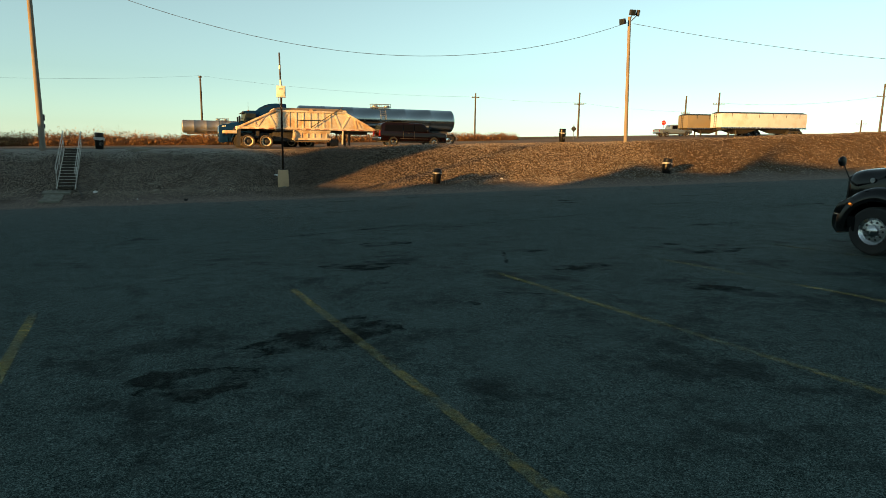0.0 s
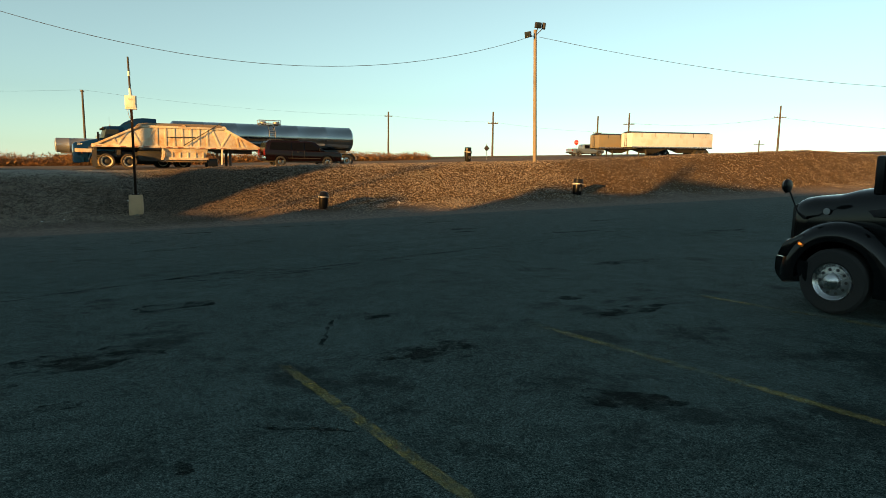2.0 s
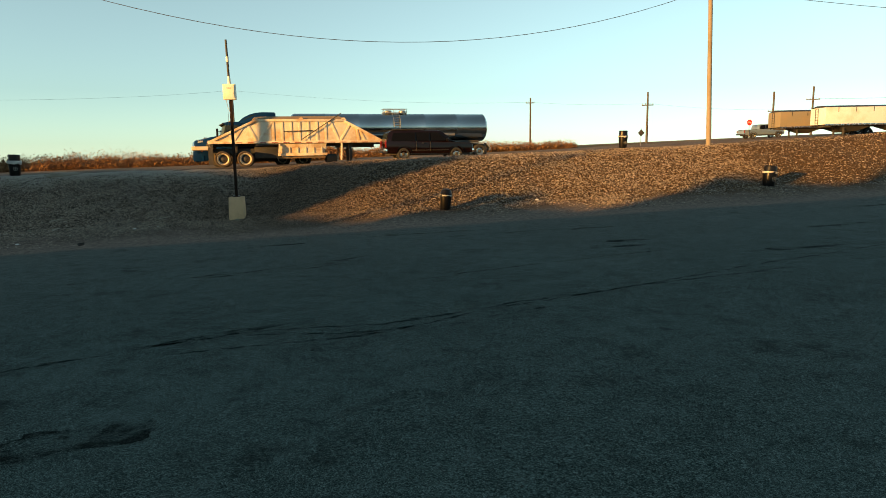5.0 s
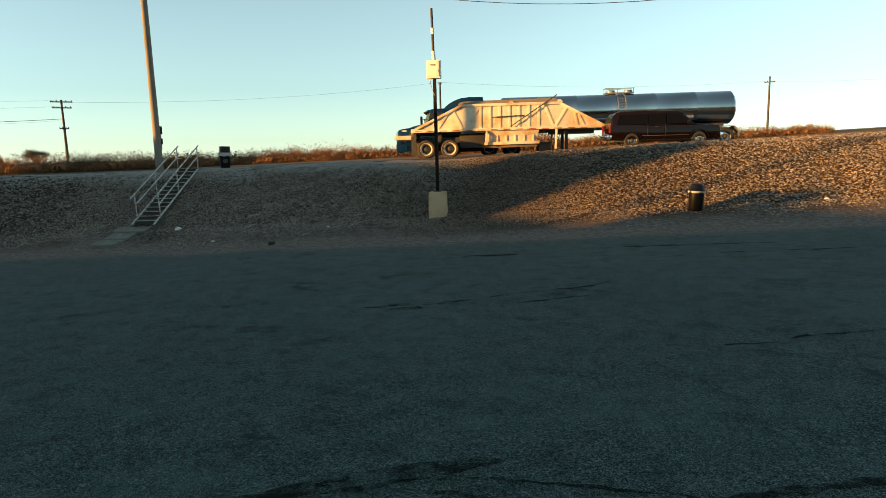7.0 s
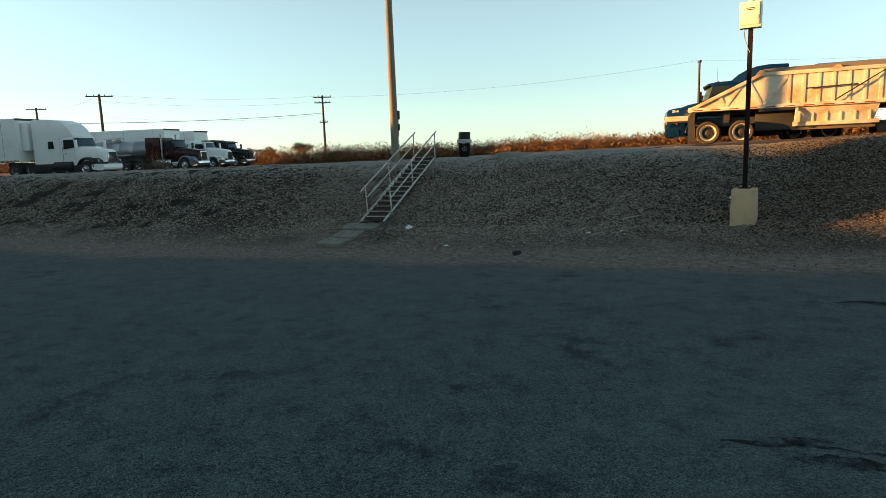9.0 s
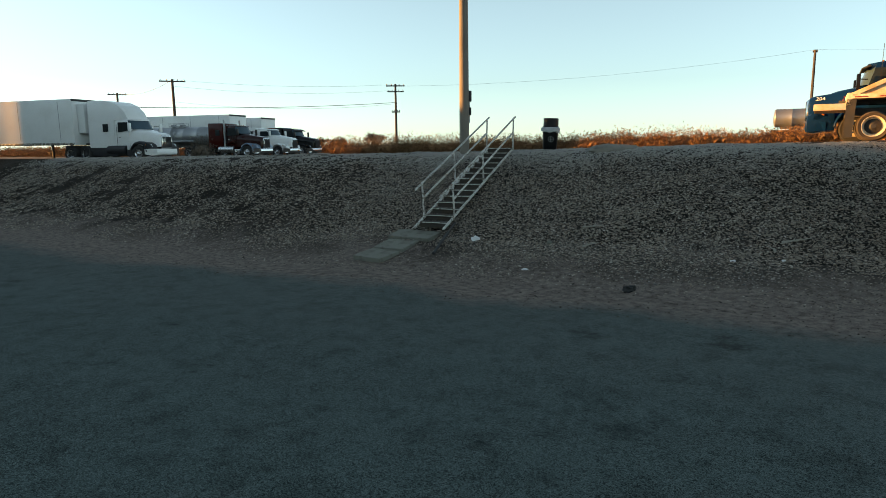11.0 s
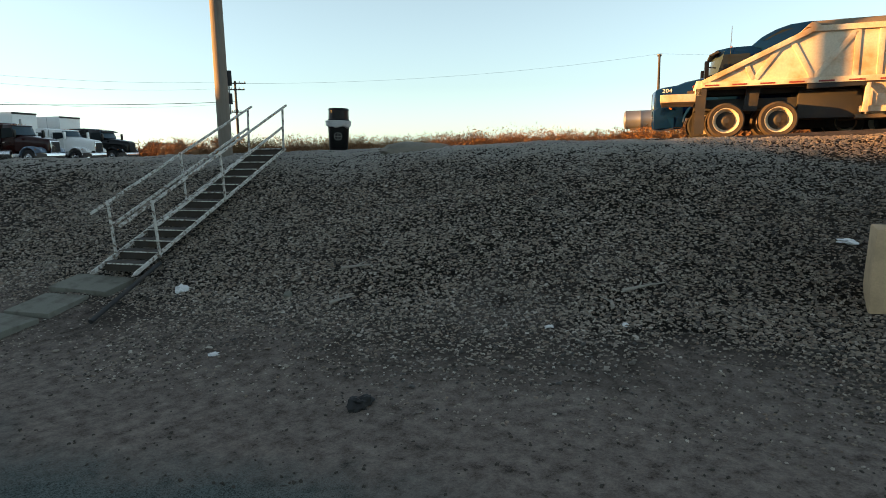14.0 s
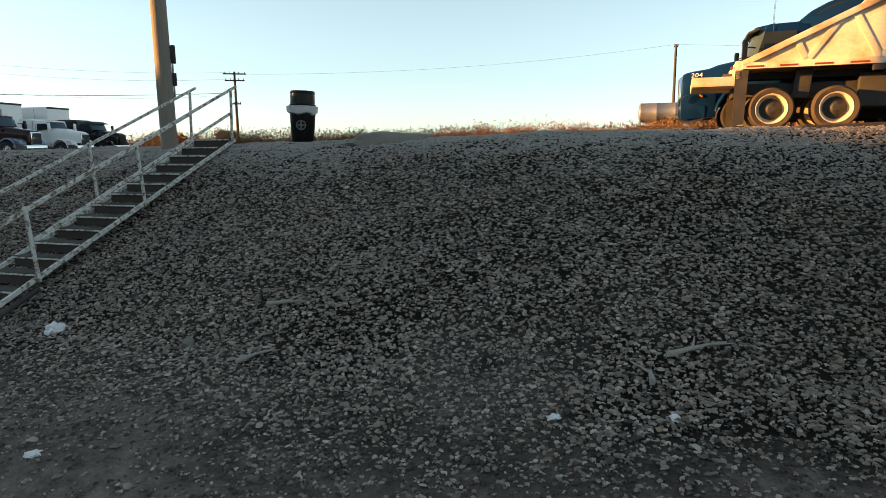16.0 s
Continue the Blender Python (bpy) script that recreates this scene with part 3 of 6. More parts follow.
# ---- stairs up the bank ----
def stairs():
    """The lowest posts stand at x = 0."""
    wide, slope, end = 0.80, 0.402, 4.35
    x0, y0 = xy(-6.60, 37.93)
    ob = thing("stairs", pose(x0, y0, -0.02, 0, 0, BANK + 94.3), "chalky white steel stairs with pipe handrails up the pebbled bank", "stairs")
    pitch = math.degrees(math.atan(slope))
    for sy in (-1, 1):
        y = sy * (wide / 2 + 0.02)
        part("stringer", P([(-0.62, -0.27), (-0.58, -0.222), (end + 0.12, slope * end + 0.02), (end + 0.14, slope * end - 0.03), (-0.56, -0.275)], y - 0.02, y + 0.02), M_RAIL, ob)
        for i, x in enumerate((0.0, 1.97, end)):
            part("post", B((x - (0.04 if i < 2 else -0.02), sy * (wide / 2 + 0.05), slope * x + 0.42), (0.038, 0.038, 0.98), pose(0, 0, 0, 0, -5 if i < 2 else 3, 0), 0.004), M_RAIL, ob)
        for hgt, a, c in ((0.90, -0.48 if sy > 0 else -0.85, end + 0.22), (0.48, 0.0, end)):
            ln = (c - a) * math.hypot(1, slope)
            tb = B(((a + c) / 2, sy * (wide / 2 + 0.05), hgt + slope * (a + c) / 2), (ln, 0.042, 0.042), pose(0, 0, 0, 0, -pitch, 0), 0.006)
            part("handrail" if hgt > 0.8 else "midrail", tb, M_RAIL, ob)
    k = 14
    for i in range(k):
        x = -0.32 + (end + 0.32) * i / (k - 1)
        z = slope * x
        st = part("step", B((x + 0.10, 0, z + 0.0), (0.24, wide, 0.03), None, 0.004), M_TREAD, ob, "rust-brown steel tread")
        part("riser", B((x + 0.0, 0, z - 0.075), (0.012, wide, 0.12)), M_TREAD, st, "dark rusty riser plate")
        part("nosing", B((x - 0.035, 0, z - 0.005), (0.016, wide, 0.022), None, 0.003), M_RAIL, st, "chalky white nosing")


stairs()


def slab(s, n, turn, size, tilt):
    p = on(s, n, 0.03)
    bm = B((0, 0, 0), size, None, 0.015)
    for v in bm.verts:
        v.co += Vector((noise.noise(v.co * 3 + Vector((s, n, 0))), noise.noise(v.co * 4 + Vector((n, s, 2))), 0)) * 0.03
    ob = part("paving_slab", bm, M_SLAB)
    ob.matrix_basis = pose(p.x, p.y, p.z, 0, tilt, BANK + turn)
    tagged(ob, "grey cracked concrete slab laid as a path on dirt", "slab", "slabs at the foot of the stairs")


slab(-6.98, 35.65, 86, (0.72, 0.86, 0.12), -6)
slab(-6.98, 36.48, 95, (0.78, 0.82, 0.12), -8)
slab(-6.98, 37.30, 88, (0.62, 1.30, 0.10), -10)


# ---- poles, wires ----
def tapered_pole(bm, h, r0, r1, lean=(0, 0), seg=14):
    rows = 9
    prev = None
    for i in range(rows):
        f = i / (rows - 1)
        r = r0 + (r1 - r0) * f
        ring = [bm.verts.new((lean[0] * f + r * math.cos(a) + 0.012 * noise.noise((a, f * 5, r0)), lean[1] * f + r * math.sin(a), h * f)) for a in (2 * math.pi * k / seg for k in range(seg))]
        if prev:
            for k in range(seg):
                bm.faces.new((prev[k], prev[(k + 1) % seg], ring[(k + 1) % seg], ring[k]))
        else:
            bm.faces.new(ring[::-1])
        prev = ring
    bm.faces.new(prev)
    return bm


def light_pole(s, n, h, r0, r1, lean, heads, boxes, label):
    p = on(s, n, -0.1)
    ob = thing("light_pole", pose(p.x, p.y, p.z), label, "pole", "tall wooden light poles")
    part("pole", tapered_pole(bmesh.new(), h, r0, r1, lean, 16), M_WOOD, ob)
    for z, sx, sy, sz in boxes:
        f = z / h
        bm = B((lean[0] * f + 0.085, lean[1] * f + 0.165, z), (sx, sy, sz), pose(0, 0, 0, 0, 0, 62), 0.015)
        e = part("meter_box", bm, M_GREYPL, ob, "small grey electrical box")
        part("conduit", T((lean[0] * f + 0.08, lean[1] * f + 0.16, z - sz / 2), (lean[0] * f + 0.08, lean[1] * f + 0.16, z - sz / 2 - 0.25), 0.02, seg=8), M_GREYSTEEL, e)
    for dx, dy, dz, turn, tilt in heads:
        bm = B((dx, dy, h + dz), (0.24, 0.48, 0.42), pose(0, 0, 0, 0, tilt, turn), 0.04)
        hd = part("floodlight", bm, M_GREYPL, ob, "dark metal floodlight head")
        mt = pose(dx, dy, h + dz) @ pose(0, 0, 0, 0, tilt, turn) @ pose(0.13, 0, 0)
        gb = B((0, 0, 0), (0.03, 0.40, 0.34), None, 0.005)
        bmesh.ops.transform(gb, matrix=mt, verts=gb.verts)
        part("lens", gb, M_GLASS, hd)
        part("bracket", T((lean[0], lean[1], h - 0.45), (dx, dy, h + dz - 0.1), 0.03, seg=8), M_DARKSTEEL, ob)
    return p + Vector((lean[0], lean[1], h))


TOP_A = light_pole(-8.56, 42.9, 12.6, 0.165, 0.12, (-0.05, 0.0), [], [(2.02, 0.13, 0.11, 0.36), (1.52, 0.11, 0.10, 0.26)], "tall weathered wooden pole with small electrical boxes")
TOP_B = light_pole(32.1, 42.75, 9.75, 0.15, 0.115, (-0.27, 0.1), [(-0.87, -0.2, -0.42, 215, 12), (-0.12, -0.15, 0.28, -70, 10), (0.38, 0.15, 0.30, -20, 10)], [], "tall weathered wooden pole with three floodlights on top")


def cable(name, a, c, sag, r=0.011, label="thin black overhead cable"):
    a, c = Vector(a), Vector(c)
    pts = []
    k = 28
    for i in range(k + 1):
        f = i / k
        q = a.lerp(c, f)
        q.z -= sag * 4 * f * (1 - f)
        pts.append(q)
    bm = bmesh.new()
    prev = None
    side = (c - a).cross(Vector((0, 0, 1))).normalized()
    for q in pts:
        ring = [bm.verts.new(q + side * r * math.cos(t) + Vector((0, 0, r * math.sin(t)))) for t in (0.5, 2.1, 3.7, 5.2)]
        if prev:
            for i in range(4):
                bm.faces.new((prev[i], prev[(i + 1) % 4], ring[(i + 1) % 4], ring[i]))
        prev = ring
    ob = part(name, bm, M_WIRE)
    tagged(ob, label, "cable", kind="structure")


def utility_pole(x, y, top, arms=((0.0, 2.4),), r=0.17, turn=0.0, base=None):
    z = (height(x, y) if base is None else base) - 0.2
    h = top - z
    ob = thing("utility_pole", pose(x, y, z, 0, 0, turn), "dark weathered wooden utility pole with crossarms", "utility pole", "utility poles along the far road")
    part("pole", tapered_pole(bmesh.new(), h, r, r * 0.7, (0, 0), 10), M_DARKWOOD, ob)
    for down, w in arms:
        arm = part("crossarm", B((0, 0, h - 0.25 - down), (w, 0.12, 0.14), None, 0.01), M_DARKWOOD, ob)
        for f in (-0.45, -0.2, 0.2, 0.45):
            part("insulator", L([(0.03, 0), (0.06, 0.05), (0.045, 0.1), (0.06, 0.14), (0.0, 0.2)], 8, (w * f, 0, h - 0.18 - down)), M_GREYSTEEL, arm)
    return Vector((x, y, top))


U = [
    utility_pole(-41.3, 105.7, 12.8, ((0.0, 0.5),), 0.19, 20),
    utility_pole(4.7, 128.2, 12.5, ((0.6, 1.5),), 0.18, 0),
    utility_pole(22.2, 112.3, 11.6, ((1.7, 1.7),), 0.18, -10),
    utility_pole(53.6, 130.0, 13.5, ((2.0, 2.2), (4.6, 1.8)), 0.2, -20),
    utility_pole(45.6, 126.0, 12.4, ((3.0, 1.6),), 0.2, -20),
    utility_pole(79.6, 120.0, 14.7, ((2.0, 2.2),), 0.2, -33),
    utility_pole(123.7, 195.3, 11.8, ((1.0, 3.0),), 0.24, -30),
    utility_pole(-79.0, 70.6, 10.1, ((0.0, 2.5), (0.75, 2.2), (3.4, 1.1)), 0.18, 55),
    utility_pole(-86.8, 44.3, 9.95, ((0.0, 2.9),), 0.2, 72),
    utility_pole(-113.9, 43.5, 10.25, ((0.0, 2.6),), 0.2, 74),
]
# unseen pole behind the camera, added to cast a thin shadow on the bank
utility_pole(*xy(-28.0, 21.5), 9.5, ((0.4, 1.8),), 0.15, 20)
cable("cable", TOP_A + Vector((0.4, 0, -2.2)), TOP_B + Vector((-0.3, 0, -0.5)), 3.6, 0.018)
cable("cable", TOP_B + Vector((0.3, 0, -0.5)), (95, 62, 14.5), 3.4, 0.02)
cable("cable", U[7] + Vector((0.6, 0.5, -0.3)), U[0], 0.9)
cable("cable", U[0], U[1] + Vector((0, 0, -0.7)), 0.8)
cable("cable", U[1] + Vector((0, 0, -0.7)), U[2] + Vector((0, 0, -1.7)), 0.3)
cable("cable", U[2] + Vector((0, 0, -1.7)), U[4] + Vector((0, 0, -3.0)), 0.3)
cable("cable", U[3] + Vector((0, 0, -2.0)), U[5] + Vector((0, 0, -2.2)), 0.9, 0.02)
cable("cable", U[5] + Vector((0, 0, -2.2)), (170, 150, 13), 1.2, 0.02)
for dz, sg in ((-0.05, 0.5), (-0.8, 0.6), (-2.6, 0.7)):
    cable("cable", U[7] + Vector((-0.5, -0.3, dz)), U[8] + Vector((0, 0, dz)), sg, 0.010)
cable("cable", U[7] + Vector((0, 0, -2.4)), (-70, 22, 5.6), 0.6, 0.03)
cable("cable", U[8] + Vector((0, 0, -0.05)), U[9], 0.8, 0.018)


# ---- post with an enclosure on a concrete block ----
def enclosure_post():
    x, y = xy(4.6, 38.5)
    z = height(x, y) - 0.12
    ob = thing("enclosure_post", pose(x, y, z, 0, 0, BANK - 8), "rusty steel post with a cream metal enclosure on a concrete block", "post")
    hb = 0.66 - z
    bm = P([(-0.31, 0, 0.33), (-0.315, 0.35, 0.33), (-0.295, hb, 0.30), (0.295, hb, 0.30), (0.315, 0.35, 0.33), (0.32, 0, 0.33)], bev=0.025)
    part("concrete_base", bm, M_CONC, ob, "tan cast concrete block")
    top = 7.39 - z
    lx = -0.01
    bm = bmesh.new()
    prism(bm, [(-0.055, hb, 0.055), (lx - 0.055, 4.89 - z, 0.055), (lx + 0.055, 4.89 - z, 0.055), (0.055, hb, 0.055)])
    part("post", bm, M_RUSTPOST, ob)
    plate = part("base_plate", B((0, 0, hb + 0.015), (0.30, 0.30, 0.03), None, 0.004), M_RUSTPOST, ob)
    for dx in (-0.11, 0.11):
        for dy in (-0.11, 0.11):
            part("anchor_bolt", T((dx, dy, hb + 0.02), (dx, dy, hb + 0.075), 0.016, seg=6), M_GREYSTEEL, plate)
    e = part("enclosure", B((lx, -0.08, 5.19 - z), (0.52, 0.28, 0.66), None, 0.02), M_CABINET, ob, "cream painted steel enclosure")
    part("door_plate", B((lx, -0.23, 5.21 - z), (0.44, 0.02, 0.55), None, 0.006), M_CABINET, e)
    for dz in (0.10, 0.06):
        part("text_bar", B((lx, -0.244, 5.25 + dz - z), (0.20, 0.006, 0.018)), M_GREYPL, e, "unreadable line of print")
    part("latch", B((lx + 0.2, -0.25, 5.12 - z), (0.02, 0.02, 0.08), None, 0.004), M_GREYSTEEL, e)
    part("antenna_mount", T((lx, 0, 5.50 - z), (lx - 0.02, 0, 5.87 - z), 0.08, 0.06, seg=12), M_CABINET, ob, "cream tube mount")
    part("mast", T((lx - 0.02, 0, 5.87 - z), (lx - 0.05, 0, top), 0.05, 0.045, seg=10), M_DARKSTEEL, ob, "dark thin mast")
    part("collar", T((lx - 0.03, 0, 6.47 - z), (lx - 0.03, 0, 6.69 - z), 0.06, seg=10), M_CABINET, ob, "white collar on the mast")
    bm = bmesh.new()
    prev = Vector((lx - 0.15, -0.1, 4.87 - z))
    for i in range(1, 9):
        f = i / 8
        q = Vector((lx - 0.15 + 0.16 * f * f, -0.1 + 0.05 * f, 4.87 - z - 0.62 * f))
        tube(bm, prev, q, 0.012, seg=6)
        prev = q
    part("loose_cable", bm, M_GREYSTEEL, ob, "grey cable hanging below the enclosure")


enclosure_post()


# ---- bins ----
def bin_thing(s, n, tilt, spin, h, r, style, label, bag=0.0):
    p = on(s, n, -0.03)
    ob = thing("trash_can", Matrix.Translation(p) @ pose(0, 0, 0, tilt[0], tilt[1], spin), label, "trash can", "black trash cans along the bank")
    k = h / 1.1
    part("can", L([(0.0, 0), (r * 0.80, 0), (r * 0.83, 0.02), (r * 0.98, 0.70 * k), (r * 1.04, 0.71 * k), (r * 1.04, 0.76 * k), (r * 0.95, 0.77 * k), (0, 0.77 * k)], 28), M_BLACKPL, ob)
    bm = bmesh.new()
    seg = 28
    prev = None
    for rr, z in ((r * 1.0, (0.70 - bag) * k), (r * (1.05 + bag), (0.725 - bag) * k), (r * (1.07 + bag), 0.77 * k), (r * 1.0, 0.785 * k)):
        ring = []
        for i in range(seg):
            a = 2 * math.pi * i / seg
            q = 1 + 0.05 * noise.noise((math.cos(a) * 2.5, math.sin(a) * 2.5, s))
            drop = 0.05 * noise.noise((math.cos(a) * 1.7, math.sin(a) * 1.7, n)) if z < 0.73 * k else 0
            ring.append(bm.verts.new((rr * q * math.cos(a), rr * q * math.sin(a), z + drop)))
        if prev:
            for i in range(seg):
                bm.faces.new((prev[i], prev[(i + 1) % seg], ring[(i + 1) % seg], ring[i]))
        prev = ring
    part("liner", bm, M_LINER, ob, "grey plastic bin liner folded over the rim")
    if style == "dome":
        prof = [(r * 1.06, 0.77 * k), (r * 1.08, 0.80 * k), (r * 0.98, 0.83 * k), (r * 0.92, 0.93 * k), (r * 0.70, 1.04 * k), (r * 0.3, 1.09 * k), (0, 1.10 * k)]
    else:
        prof = [(r * 0.98, 0.77 * k), (r * 1.0, 0.80 * k), (r * 0.93, 0.82 * k), (r * 0.91, 1.03 * k), (r * 0.95, 1.04 * k), (r * 0.88, 1.09 * k), (0, 1.10 * k)]
    lid = part("lid", L(prof, 28), M_BLACKPL, ob, "black plastic lid")
    if style == "dome":
        part("opening_flap", B((0, -r * 0.86, 0.93 * k), (r * 0.9, 0.05, 0.14), pose(0, 0, 0, 20, 0, 0), 0.01), M_GREYPL, lid)
    em = L([(r * 0.30, 0.0), (r * 0.36, 0.0), (r * 0.36, 0.006), (r * 0.30, 0.006), (r * 0.30, 0.0)], 24, (0, 0, 0), "y", False)
    box(em, (0, 0.003, 0), (r * 0.08, 0.006, r * 0.56))
    box(em, (0, 0.003, 0), (r * 0.56, 0.006, r * 0.08))
    bmesh.ops.translate(em, vec=(0, -r * 0.97, 0.38 * k), verts=em.verts)
    part("emblem", em, M_EMBLEM, ob, "faded round emblem")
    return ob


bin_thing(13.75, 36.85, (3, -2), BANK + 130, 0.98, 0.27, "dome", "black dome-lidded trash can at the bank's foot")
b2 = bin_thing(31.8, 37.35, (-4, 9), BANK, 1.1, 0.36, "flat", "black leaning trash can at the bank's foot")
part("stick", T((-0.12, 0, 1.05), (-0.05, 0, 1.5), 0.015, 0.012, seg=6), M_STICK, b2, "pale stick poking out of the lid")
bin_thing(26.6, 43.4, (0, 1), BANK, 1.1, 0.27, "flat", "dark trash can on the lot's edge by the light pole")
bin_thing(-5.7, 43.5, (0, 2), BANK + 25, 1.04, 0.265, "flat", "black trash can with a bag, atop the bank", 0.09)


# ---- vehicles: x forward, y to the vehicle's left, z up from the ground ----
def wheel(ob, x, y, r, width, out, rim_mat, tyre_mat=None, holes=10, dished=0.0, rim=0.56, close=False):
    """A wheel whose outer face looks to y's side out."""
    ri = max(0.56, rim)
    w = part("wheel", L([(r * (ri - 0.01), -width / 2 * 0.8), (r * 0.9, -width / 2), (r * 0.98, -width / 2 * 0.8), (r, -width / 2 * 0.5), (r, width / 2 * 0.5), (r * 0.98, width / 2 * 0.8), (r * 0.9, width / 2), (r * (ri + 0.05), width / 2 * 0.94), (r * ri, width / 2 * 0.8), (r * (ri - 0.01), width / 2 * 0.2)], 36, (0, 0, 0), "y", False), tyre_mat or M_TYRE, ob, "black rubber tyre")
    w.matrix_basis = pose(x, y, r) @ pose(0, 0, 0, 0, 0, 0 if out > 0 else 180)
    R = r * rim
    d = width / 2 * 0.84
    bm = L([(R * 1.02, -d), (R * 1.05, d), (R * 1.0, d + 0.03), (R * 0.95, d + 0.02), (R * 0.86, d - 0.02 - dished * 0.4), (R * 0.80, d - 0.03 - dished), (R * 0.45, d - 0.02 - dished), (R * 0.40, d + 0.05 - dished), (R * 0.22, d + 0.09 - dished), (0, d + 0.10 - dished)], 32, (0, 0, 0), "y")
    part("rim", bm, rim_mat, w, "metal wheel rim")
    if dished:
        part("hub", L([(R * (0.74 if rim_mat is M_RIMWHITE else 0.50), d - 0.018 - dished), (R * 0.46, d + 0.06 - dished), (R * 0.26, d + 0.10 - dished), (R * 0.22, d + 0.125 - dished), (0, d + 0.13 - dished)], 20, (0, 0, 0), "y", False), M_DARKSTEEL, w, "dark greasy hub")
    for i in range(holes if close else 0):
        a = 2 * math.pi * i / holes
        c = (R * 0.66 * math.cos(a), d - 0.024 - dished, R * 0.66 * math.sin(a))
        hb = bmesh.new()
        tube(hb, c, (c[0], c[1] + 0.006, c[2]), R * 0.085, seg=10)
        part("hand_hole", hb, M_DARKSTEEL, w)
        a += math.pi / holes
        c = (R * 0.47 * math.cos(a), d - 0.02 - dished, R * 0.47 * math.sin(a))
        nb = bmesh.new()
        tube(nb, c, (c[0], c[1] + 0.04, c[2]), R * 0.045, R * 0.03, seg=6)
        part("wheel_nut", nb, M_CHROME if rim_mat is M_ALU else M_DARKSTEEL, w)
    return w


def arch(bm, x, z, r, w0, w1, a0, a1, thick=0.04, seg=14):
    """A curved wing over a wheel, from angle a0 to a1 in degrees."""
    rows = []
    for i in range(seg + 1):
        a = radians(a0 + (a1 - a0) * i / seg)
        c, s_ = math.cos(a), math.sin(a)
        rows.append([bm.verts.new((x + rr * c, yy, z + rr * s_)) for rr, yy in ((r, w0), (r, w1), (r + thick, w1), (r + thick, w0))])
    for p, q in zip(rows, rows[1:]):
        for k in range(4):
            bm.faces.new((p[k], p[(k + 1) % 4], q[(k + 1) % 4], q[k]))
    bm.faces.new(rows[0])
    bm.faces.new(rows[-1][::-1])
    bmesh.ops.recalc_face_normals(bm, faces=bm.faces)
    return bm


def loft(rows, k=24, power=5.0):
    """A bonnet-like skin over stations (x, half width, foot, top), square-shouldered and round at the corners."""
    bm = bmesh.new()
    prev = None
    for x, w, z0, z1 in rows:
        ring = []
        for i in range(k + 1):
            a = math.pi * i / k
            c, sn_ = math.cos(a), math.sin(a)
            ring.append(bm.verts.new((x, w * math.copysign(abs(c) ** (2 / power), c), z0 + (z1 - z0) * abs(sn_) ** (2 / power))))
        if prev:
            for p_, q_, r_, t_ in zip(prev, prev[1:], ring[1:], ring):
                bm.faces.new((p_, q_, r_, t_))
            bm.faces.new((prev[0], ring[0], ring[-1], prev[-1]))
        else:
            bm.faces.new(ring)
        prev = ring
    bm.faces.new(prev[::-1])
    bmesh.ops.recalc_face_normals(bm, faces=bm.faces)
    return bm


def wing(bm, x, z, r, w0, w1, a0, a1, seg=18, bulk=1.0):
    """A rounded wheel wing from angle a0 to a1 in degrees."""
    sg = 1 if w1 > 0 else -1
    prof = ((r, w0), (r, w1 - sg * 0.01), (r + 0.03 * bulk, w1), (r + 0.07 * bulk, w1 - sg * 0.02), (r + 0.11 * bulk, w1 - sg * 0.09), (r + 0.13 * bulk, w1 - sg * 0.2), (r + 0.12 * bulk, w0))
    rows = []
    for i in range(seg + 1):
        a = radians(a0 + (a1 - a0) * i / seg)
        rows.append([bm.verts.new((x + rr * math.cos(a), yy, z + rr * math.sin(a))) for rr, yy in prof])
    n = len(prof)
    for p, q in zip(rows, rows[1:]):
        for k in range(n):
            bm.faces.new((p[k], p[(k + 1) % n], q[(k + 1) % n], q[k]))
    bm.faces.new(rows[0])
    bm.faces.new(rows[-1][::-1])
    bmesh.ops.recalc_face_normals(bm, faces=bm.faces)
    return bm


